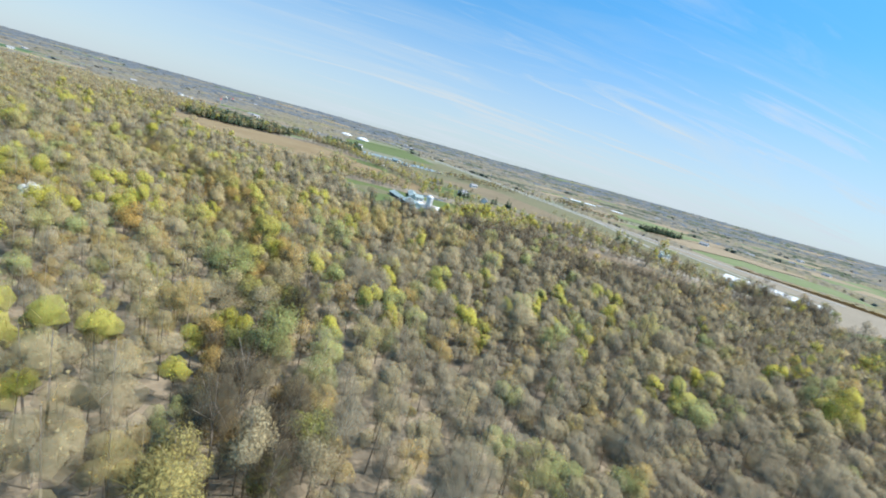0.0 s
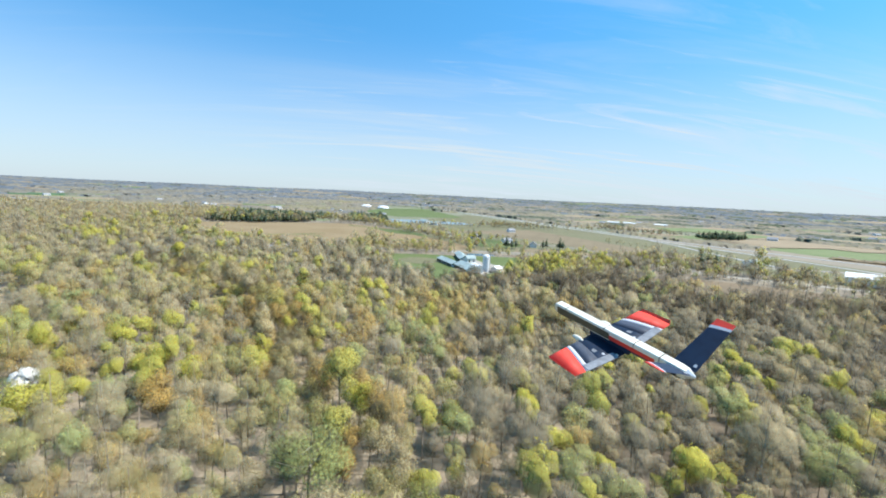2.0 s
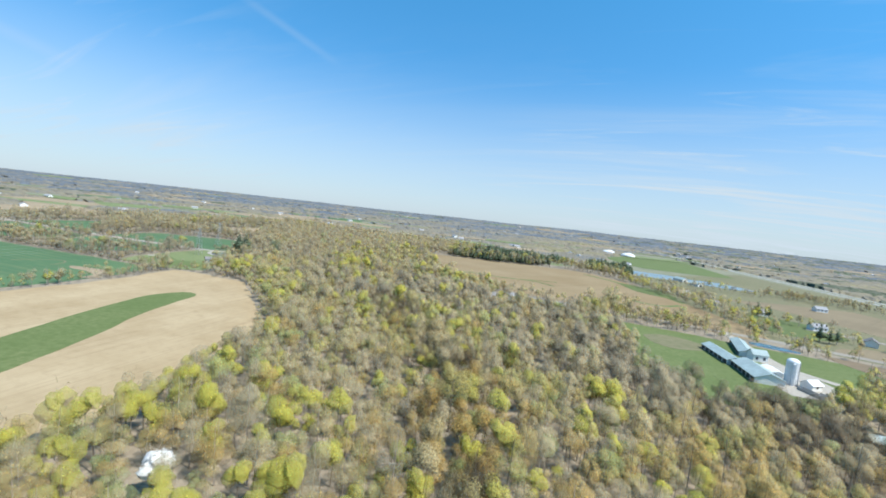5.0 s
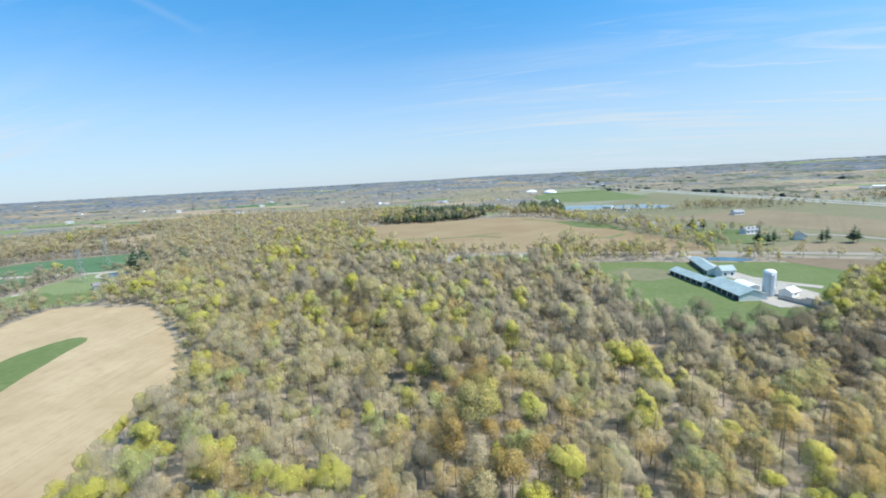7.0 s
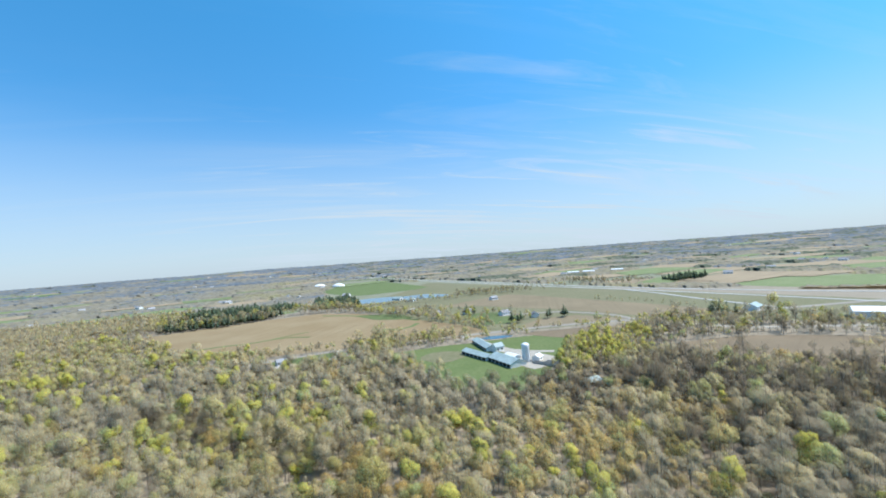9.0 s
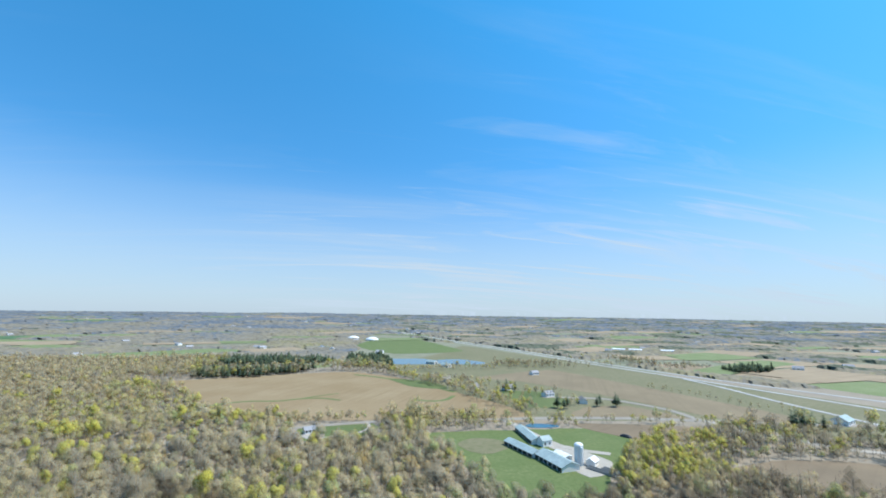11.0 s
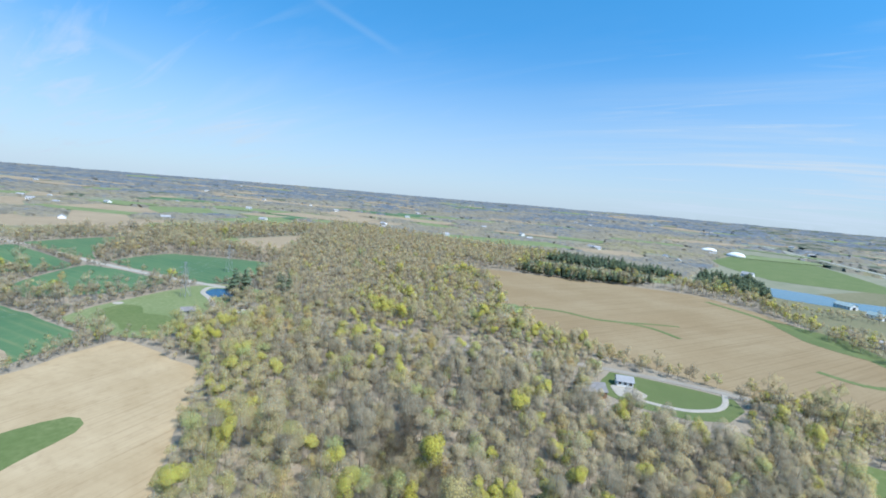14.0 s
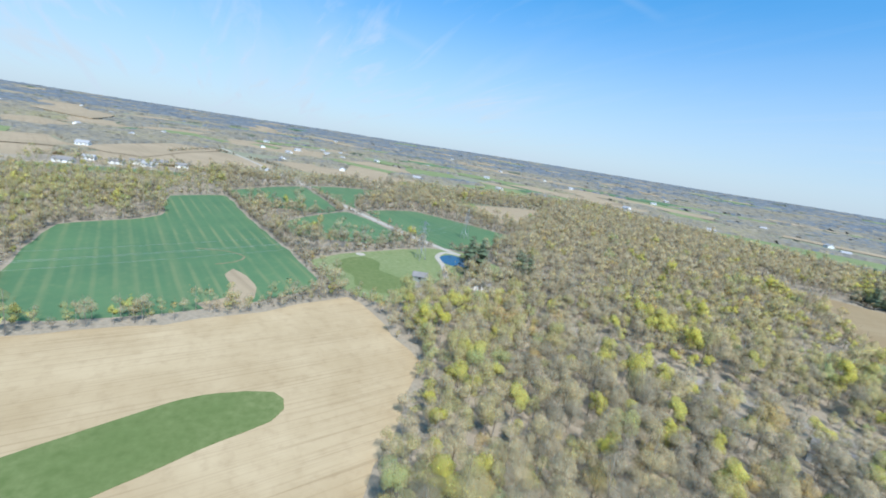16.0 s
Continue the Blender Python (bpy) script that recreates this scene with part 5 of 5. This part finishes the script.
gabled("barn", 88.6, 213.5, 21, 10.0, 2.2, 1.9, 100, M_WHITE, M_TEAL, "broad white barn with a pale teal roof", "barn", 6, shade_bays=True)
gabled("lean_to", 95.4, 220.5, 9.0, 4.0, 2.0, 0.6, 100, M_WHITE, M_WHITEROOF, "low white lean-to between barn and silo", "shed", 2)
silo(98.6, 211.0, 2.0, 8.6)
gabled("shed", 104.5, 209.5, 5.2, 4.2, 2.2, 1.3, 40, M_WHITE, M_WHITEROOF, "small white farm shed beside the silo", "shed", 1)
gabled("shed", 104.5, 162.0, 6.0, 4.8, 2.2, 1.2, 10, M_STEEL, M_TEAL, "small grey shed with a pale roof in the woods", "shed", 0)


def feed_bunk(x, y, length, heading):
    root = tagged(new("feed_bunk"), "long low concrete feed bunk", "trough", "feed bunks")
    root.matrix_basis = pose(x, y, 0.1, 0, 0, heading)
    for nm, q in (("base", (-length / 2, length / 2, -1.2, 1.2, 0, 0.3)), ("side_wall", (-length / 2, length / 2, -1.2, -1.0, 0.3, 1.1)),
                  ("side_wall", (-length / 2, length / 2, 1.0, 1.2, 0.3, 1.1))):
        bm = bmesh.new()
        box(bm, *q)
        soft(bm, 0.04)
        part(nm, bm, M_CONCRETE, root)


feed_bunk(103.5, 200, 14, 118)
feed_bunk(109, 198.5, 12, 118)


def tarp_pile(x, y, length, width, tall, heading):
    bm = bmesh.new()
    n = 14
    made = []
    for i in range(n + 1):
        u = i / n
        e = math.sin(math.pi * min(1, max(0, u))) ** 0.4 if 0 < u < 1 else 0.05
        row = []
        for k in range(9):
            v = k / 8
            row.append(bm.verts.new(((u - 0.5) * length, (v - 0.5) * width * (0.5 + 0.5 * e), tall * e * math.sin(math.pi * v) ** 0.6 * (1 + 0.1 * noise.noise((u * 9, v * 5, 1))) - 0.1)))
        made.append(row)
    for a, b in zip(made, made[1:]):
        for k in range(8):
            bm.faces.new((a[k], a[k + 1], b[k + 1], b[k]))
    bmesh.ops.recalc_face_normals(bm, faces=bm.faces[:])
    ob = link("silage_pile", bm, M_DARK)
    ob.matrix_basis = pose(x, y, 0, 0, 0, heading)
    return tagged(ob, "long silage pile under a black tarpaulin", "silage pile")


tarp_pile(148.5, 248, 7, 3.4, 1.8, 118)

# houses
gabled("house", -29, 283, 6.0, 4.6, 2.3, 1.5, 20, M_WHITE, M_PALEROOF, "white house with a pale grey roof beside a drive", "house", 3)
gabled("house", -38, 265.1, 10, 7, 2.6, 2.0, 35, M_REDSIDE, M_GREYROOF, "brown house with a grey shingle roof among trees", "house", 3)
gabled("cabin", -88.3, 261.3, 10, 7, 2.6, 2.2, 15, M_WHITE, M_GREYROOF, "small pale cabin with a grey roof in the woods", "house", 2)
gabled("house", -206, 238.6, 10, 6.5, 2.6, 2.0, 70, M_WHITE, M_GREYROOF, "white house with a grey roof near the pond", "house", 3)
gabled("garage", -217.9, 216.3, 6, 4.5, 2.3, 1.4, 60, M_STEEL, M_GREYROOF, "grey outbuilding with a blue-grey roof beside the meadow", "garage", 1)
gabled("garage", -202.6, 211.6, 8, 6, 2.6, 1.6, 60, M_WHITE, M_GREYROOF, "white garage with a grey roof among trees", "garage", 1)
for k, (u, v, h) in enumerate([(-530.7, 50, 80), (-520.8, 70.1, 75), (-532.9, 84.2, 85), (-521.8, 92.3, 70), (-535.8, 117.8, 80), (-520.1, 162.1, 60), (-563.3, 192, 60), (-543.9, 100.4, 80), (-499.1, 40, 75)]):
    gabled("house", u, v, 9 + k % 3 * 2, 6.5, 2.6, 2.0, h, M_WHITE, M_PALEROOF if k % 3 == 0 else M_GREYROOF, "white roadside house at the edge of stubble fields", "house", 3, group="roadside houses")
for k, (u, v, h) in enumerate([(156.7, 366.7, 20), (172.6, 338.3, 70), (133.3, 400, 15), (106.1, 412.2, 60), (88, 453.3, 30), (73.9, 467.4, 60), (197.6, 488.5, 15)]):
    gabled("farmhouse", u, v, 9, 6, 2.7, 2.0, h, M_WHITE, M_GREYROOF if k % 2 else M_PALEROOF, "white farmhouse among yard trees", "house", 3, group="farmhouses", storeys=1 + (k < 1))
gabled("lake_hall", 100, 600, 14, 8, 2.8, 2.2, -50, M_WHITE, M_TEAL, "teal-roofed building between the lakes", "hall", 5)
gabled("lake_hall", 112, 566, 12, 7, 2.8, 2.2, -50, M_WHITE, M_TEAL, "teal-roofed building beside the lake", "hall", 4)
gabled("warehouse", 343.7, 172.9, 62, 20, 5, 2.0, 128, M_WHITE, M_WHITEROOF, "long white metal warehouse beside a lawn", "warehouse", 8)
gabled("house", 312.4, 253.1, 12, 9, 3, 2.6, 20, M_WHITE, M_TEAL, "house with a blue-grey roof beside the road", "house", 3)
for k, (u, v) in enumerate([(490, 766), (518, 755), (568, 732)]):
    gabled("warehouse", u, v, 22, 12, 4, 1.2, -30, M_WHITE, M_WHITEROOF, "long white roofed works building beyond the highway", "warehouse", 5, group="works buildings")


def salt_dome(x, y, radius, tall):
    root = tagged(new("salt_dome"), "low white fabric storage dome", "storage dome", "storage domes")
    root.matrix_basis = pose(x, y, 0)
    bm = bmesh.new()
    bmesh.ops.create_uvsphere(bm, u_segments=28, v_segments=14, radius=1)
    bmesh.ops.delete(bm, geom=[v for v in bm.verts if v.co.z < -0.1], context="VERTS")
    for v in bm.verts:
        v.co = Vector((v.co.x * radius * 1.5, v.co.y * radius, v.co.z * tall + 1.0))
    part("fabric_roof", bm, M_WHITEROOF, root)
    bm = bmesh.new()
    bmesh.ops.create_cone(bm, cap_ends=True, segments=28, radius1=radius, radius2=radius, depth=1.4, matrix=Matrix.Translation((0, 0, 0.6)) @ Matrix.Diagonal((1.5, 1, 1, 1)))
    part("base_wall", bm, M_CONCRETE, root)


salt_dome(-2.2, 1099, 10, 7)
salt_dome(40.3, 1056.7, 10, 7)

# scattered homes in the far country, built once and copied
far_home = gabled("far_house", -640, 560, 12, 8, 3.0, 2.4, 20, M_WHITE, M_PALEROOF, "distant white house with a grey roof between fields", "house", 3, group="distant houses")
homes = np.random.default_rng(21)
for k in range(120):
    r = 640 * (3200 / 640) ** homes.random()
    a = radians(homes.uniform(-60, 108))
    u, v = -r * math.sin(a), r * math.cos(a)
    if not free(np.array([u]), np.array([v]))[0]:
        continue
    h = float(height(u, v)) + 9 * noise.noise((u * 0.0011, v * 0.0011, 5)) * min(1, max(0, (r - 1500) / 1500))
    copy_thing(far_home, pose(u, v, h + 0.1, 0, 0, homes.uniform(0, 180)))


def pylon(x, y, tall, heading):
    """A lattice power pylon with three cross arms."""
    root = tagged(new("power_pylon"), "grey steel lattice power pylon", "pylon", "power pylons")
    root.matrix_basis = pose(x, y, 0, 0, 0, heading)

    def rod(nm, a, b, w):
        bm = bmesh.new()
        d = Vector(b) - Vector(a)
        m = Matrix.Translation((Vector(a) + Vector(b)) / 2) @ d.to_track_quat("Z", "Y").to_matrix().to_4x4()
        bmesh.ops.create_cone(bm, cap_ends=True, segments=4, radius1=w, radius2=w, depth=d.length, matrix=m)
        part(nm, bm, M_STEEL, root)

    def corner(sx, sy, z):
        k = 1.6 * (1 - z / tall) + 0.25
        return (sx * k, sy * k, z)
    levels = [0, tall * 0.25, tall * 0.48, tall * 0.68, tall * 0.84, tall]
    for sx in (-1, 1):
        for sy in (-1, 1):
            rod("leg", corner(sx, sy, -0.2), corner(sx, sy, tall), 0.09)
    for za, zb in zip(levels, levels[1:]):
        for s in (-1, 1):
            rod("brace", corner(-1, s, za), corner(1, s, zb), 0.05)
            rod("brace", corner(s, 1, za), corner(s, -1, zb), 0.05)
    for z, w in ((tall * 0.70, 3.2), (tall * 0.83, 4.0), (tall * 0.96, 2.6)):
        rod("cross_arm", (0, -w, z), (0, w, z), 0.09)
        for s in (-1, 1):
            rod("insulator", (0, s * w, z), (0, s * w, z - 0.8), 0.07)


PYLONS = [(-297.1, 286.6), (-248.6, 231.1), (-179.5, 29.7)]
for u, v in PYLONS:
    pylon(u, v, 20, math.degrees(math.atan2(-95, 25)))


def cable(a, b, sag):
    cu = bpy.data.curves.new("power_cable", "CURVE")
    cu.dimensions, cu.bevel_depth, cu.bevel_resolution = "3D", 0.016, 1
    sp = cu.splines.new("POLY")
    sp.points.add(16)
    for k in range(17):
        t = k / 16
        p = Vector(a).lerp(Vector(b), t)
        sp.points[k].co = (p.x, p.y, p.z - sag * 4 * t * (1 - t), 1)
    cu.materials.append(M_STEEL)
    tagged(new("power_cable", cu), "thin grey power cable strung between pylons", "cable", "power cables")


for (xa, ya), (xb, yb) in zip(PYLONS, PYLONS[1:]):
    for z, w in ((13.2, 3.2), (15.8, 4.0)):
        for s in (-1, 1):
            off = Vector((0.97, 0.25, 0)) * w * s
            cable(Vector((xa, ya, z)) + off, Vector((xb, yb, z)) + off, 1.6)

# ---- the model aeroplane, caught in flight ----
M_NAVY = plain("navy_film", (0.010, 0.024, 0.052), 0.66, 0, 0.2, 9)
M_RED = plain("red_film", (0.70, 0.060, 0.040), 0.6, 0, 0.1, 9)
M_GREY = plain("grey_film", (0.46, 0.48, 0.52), 0.65, 0, 0.08, 9)
M_CREAM = plain("cream_foam", (0.74, 0.71, 0.60), 0.55, 0, 0.07, 12)
M_BLACK = plain("black_tape", (0.030, 0.030, 0.032), 0.5, 0, 0.1, 12)
M_MIDGREY = plain("mid_grey_film", (0.20, 0.215, 0.24), 0.65, 0, 0.2, 20)
M_SLATE = plain("slate_film", (0.055, 0.068, 0.095), 0.62, 0, 0.15, 9)
# dark olive paints the shade on the fuselage's cream sides and belly
M_SHADEOLIVE = plain("shade_olive", (0.105, 0.090, 0.060), 0.7, 0, 0.2, 9)
M_SILVER = plain("silver_tail_cone", (0.62, 0.63, 0.64), 0.35, 0.5, 0.1, 12)

plane = new("model_aeroplane")
plane.matrix_basis = pose(39.980, -26.125, 42.241, -15.19, -7.73, 112.31)
tagged(plane, "foam model aeroplane in flight with navy wings and red tips", "model aeroplane")


def slab(name, corners, thick, material, parent, label="", raise_=0.0):
    """A thin aerofoil panel: four corners (front inner, front outer, rear outer, rear inner), fullest behind the front edge."""
    q = [Vector(c) for c in corners]
    up = (q[1] - q[0]).cross(q[3] - q[0]).normalized()
    if up.z < 0:
        up = -up
    bm = bmesh.new()
    stations = [(0.0, 0.0, 0.0), (0.04, 0.30, -0.22), (0.14, 0.52, -0.36), (0.32, 0.60, -0.40), (0.62, 0.42, -0.28), (1.0, 0.05, -0.05)]
    sides = []
    for f, r in ((q[0], q[3]), (q[1], q[2])):
        top = [bm.verts.new(f.lerp(r, k) + up * (thick * a + raise_)) for k, a, b in stations]
        bot = [bm.verts.new(f.lerp(r, k) + up * (thick * b - raise_)) for k, a, b in stations[1:]]
        sides.append(top + bot[::-1])
    n = len(sides[0])
    for k in range(n):
        bm.faces.new((sides[0][k], sides[0][(k + 1) % n], sides[1][(k + 1) % n], sides[1][k]))
    bm.faces.new(sides[0][::-1])
    bm.faces.new(sides[1])
    bmesh.ops.recalc_face_normals(bm, faces=bm.faces[:])
    for f in bm.faces:
        f.smooth = len(f.verts) == 4 and thick > 0.02
    return part(name, bm, material, parent, label)


def on_wing(s, y, x):
    return (x, s * y, -0.070 + 0.018 * y / 0.478)


def front(y):
    return 0.205 - 0.027 * y / 0.478


def rear(y):
    return -0.111 + 0.024 * y / 0.478


for s in (1, -1):
    def panel(name, yi_f, yo_f, yi_r, yo_r, material, label, z=0.0):
        return slab(name, [on_wing(s, yi_f, front(yi_f)), on_wing(s, yo_f, front(yo_f)), on_wing(s, yo_r, rear(yo_r)), on_wing(s, yi_r, rear(yi_r))],
                    0.026, material, plane, label, z)
    wing = panel("wing", 0.0, 0.262, 0.0, 0.352, M_NAVY, "navy film-covered wing panel")
    panel("wing_panel", 0.175, 0.262, 0.240, 0.352, M_SLATE, "slate grey outer wing panel", 0.0006)
    slab("aileron", [on_wing(s, 0.10, rear(0.10) + 0.058), on_wing(s, 0.372, rear(0.372) + 0.058), on_wing(s, 0.372, rear(0.372) - 0.004), on_wing(s, 0.10, rear(0.10) - 0.004)],
         0.014, M_MIDGREY, plane, "grey aileron strip along the rear edge", 0.0018)
    panel("wing_stripe", 0.262, 0.298, 0.352, 0.392, M_GREY, "light grey wing stripe")
    panel("wing_tip", 0.298, 0.470, 0.392, 0.480, M_RED, "bright red wing tip")
    # upturned lip along the tip
    slab("tip_lip", [on_wing(s, 0.472, front(0.47) - 0.01), (front(0.47) - 0.02, s * 0.492, -0.030), (rear(0.48) + 0.01, s * 0.500, -0.030),
                     on_wing(s, 0.482, rear(0.48))], 0.012, M_RED, plane, "red upturned tip lip")
    # markings on the wing: plain shapes
    for nm, u0, u1, v0, v1, mt in (("badge", 0.168, 0.200, 0.015, 0.05, M_MIDGREY), ("badge", 0.150, 0.168, -0.040, -0.018, M_GREY),
                                   ("lettering_bar", 0.085, 0.150, -0.098, -0.078, M_CREAM), ("lettering_bar", 0.205, 0.275, -0.090, -0.072, M_CREAM)):
        bm = bmesh.new()
        k = (0.2 - (v0 + v1) / 2) / 0.31
        lift_ = -0.070 + 0.018 * u0 / 0.478 + 0.026 * (0.60 if k < 0.4 else 0.60 - 0.55 * (k - 0.4) / 0.6)
        box(bm, v0, v1, min(s * u0, s * u1), max(s * u0, s * u1), lift_ - 0.004, lift_ + 0.0012)
        part(nm, bm, mt, wing)
    # motor pods on the front edge, each with a leg and wheel below
    bm = bmesh.new()
    bmesh.ops.create_uvsphere(bm, u_segments=14, v_segments=10, radius=1, matrix=Matrix.Translation((0.215, s * 0.150, -0.058)) @ Matrix.Diagonal((0.052, 0.019, 0.021, 1)))
    pod = part("pod", bm, M_CREAM, plane, "white rounded pod on the wing's front edge")
    bm = bmesh.new()
    bmesh.ops.create_cone(bm, cap_ends=True, segments=8, radius1=0.004, radius2=0.004, depth=0.11,
                          matrix=Matrix.Translation((0.19, s * 0.150, -0.125)) @ Matrix.Rotation(radians(12), 4, "Y"))
    part("wire_leg", bm, M_SILVER, pod)
    bm = bmesh.new()
    bmesh.ops.create_cone(bm, cap_ends=True, segments=16, radius1=0.022, radius2=0.022, depth=0.014,
                          matrix=Matrix.Translation((0.178, s * 0.150, -0.185)) @ Matrix.Rotation(radians(90), 4, "X"))
    soft(bm, 0.003)
    part("wheel", bm, M_BLACK, pod)

    # V-tail fin
    def tail(k, x):
        return (x, s * (0.022 + (0.351 - 0.022) * k), 0.022 + (0.229 - 0.022) * k)

    def fin_panel(name, kf0, kf1, kr0, kr1, material, label):
        lead, trail = (lambda k: -0.409 - 0.066 * k), (lambda k: -0.564 - 0.026 * k)
        return slab(name, [tail(kf0, lead(kf0)), tail(kf1, lead(kf1)), tail(kr1, trail(kr1)), tail(kr0, trail(kr0))], 0.009, material, plane, label)
    fin = fin_panel("tail_fin", 0.0, 0.80, 0.0, 0.86, M_NAVY, "navy V-tail fin")
    fin_panel("fin_stripe", 0.80, 0.86, 0.86, 0.91, M_GREY, "grey fin stripe")
    fin_panel("fin_tip", 0.86, 1.0, 0.91, 1.0, M_RED, "red fin tip")
    for k0, k1, x0, x1, mt in ((0.11, 0.20, -0.50, -0.468, M_MIDGREY), (0.07, 0.12, -0.550, -0.532, M_GREY)):
        slab("badge", [tail(k0, x1), tail(k1, x1), tail(k1, x0), tail(k0, x0)], 0.002, mt, fin, raise_=0.0036)

# fuselage: a long box of foam with rounded edges, a chamfered nose and a tapering tail
bm = bmesh.new()
secs = [(0.575, 0.030, -0.012, 0.040), (0.560, 0.036, -0.026, 0.046), (0.300, 0.036, -0.036, 0.046), (-0.300, 0.036, -0.036, 0.044),
        (-0.470, 0.034, -0.030, 0.040), (-0.530, 0.031, -0.024, 0.034)]
made = []
for X, w, z0, z1 in secs:
    c = 0.007
    made.append([bm.verts.new((X, yy, zz)) for yy, zz in ((w, z0 + c), (w, z1 - c), (w - c, z1), (-w + c, z1), (-w, z1 - c), (-w, z0 + c), (-w + c, z0), (w - c, z0))])
for a, b in zip(made, made[1:]):
    for k in range(8):
        bm.faces.new((a[k], a[(k + 1) % 8], b[(k + 1) % 8], b[k]))
bm.faces.new(made[0])
bm.faces.new(made[-1][::-1])
bmesh.ops.recalc_face_normals(bm, faces=bm.faces[:])
fuselage = part("fuselage", bm, M_CREAM, plane, "long cream foam box fuselage")
for X in (0.455, 0.080, -0.170, -0.360):
    bm = bmesh.new()
    box(bm, X - 0.0018, X + 0.0018, -0.037, 0.037, -0.02, 0.0467)
    part("seam", bm, M_BLACK, fuselage)
for yy in (-0.012, 0.012):
    bm = bmesh.new()
    box(bm, 0.10, 0.45, yy - 0.0008, yy + 0.0008, 0.044, 0.0466)
    part("seam", bm, M_BLACK, fuselage)
for s in (1, -1):
    for X0, X1, z0, z1, mt, text in ((-0.330, 0.030, -0.020, 0.012, M_RED, "red side stripe"), (-0.480, -0.330, -0.028, -0.010, M_BLACK, "black side stripe"),
                                     (0.030, 0.545, -0.024, 0.030, M_SHADEOLIVE, "cream side coloured dark olive as shade"), (-0.330, 0.030, -0.034, -0.020, M_NAVY, "navy lower side stripe")):
        bm = bmesh.new()
        box(bm, X0, X1, s * 0.0362 - 0.0012, s * 0.0362 + 0.0010, z0, z1)
        part("side_stripe", bm, mt, fuselage, text)
# underside shade, laid on as a dark olive strip
bm = bmesh.new()
box(bm, -0.50, 0.54, -0.028, 0.028, -0.0375, -0.024)
part("belly", bm, M_SHADEOLIVE, fuselage, "underside coloured dark as shade")
bm = bmesh.new()
box(bm, -0.130, 0.215, -0.034, 0.034, -0.075, -0.034)
soft(bm, 0.008)
part("wing_saddle", bm, M_NAVY, plane, "navy wing saddle under the fuselage")
bm = bmesh.new()
bmesh.ops.create_cone(bm, cap_ends=True, segments=8, radius1=0.036, radius2=0.008, depth=0.05, matrix=Matrix.Translation((-0.552, 0, 0.005)) @ Matrix.Rotation(radians(-90), 4, "Y"))
part("tail_cone", bm, M_SILVER, plane, "silver tail cone")
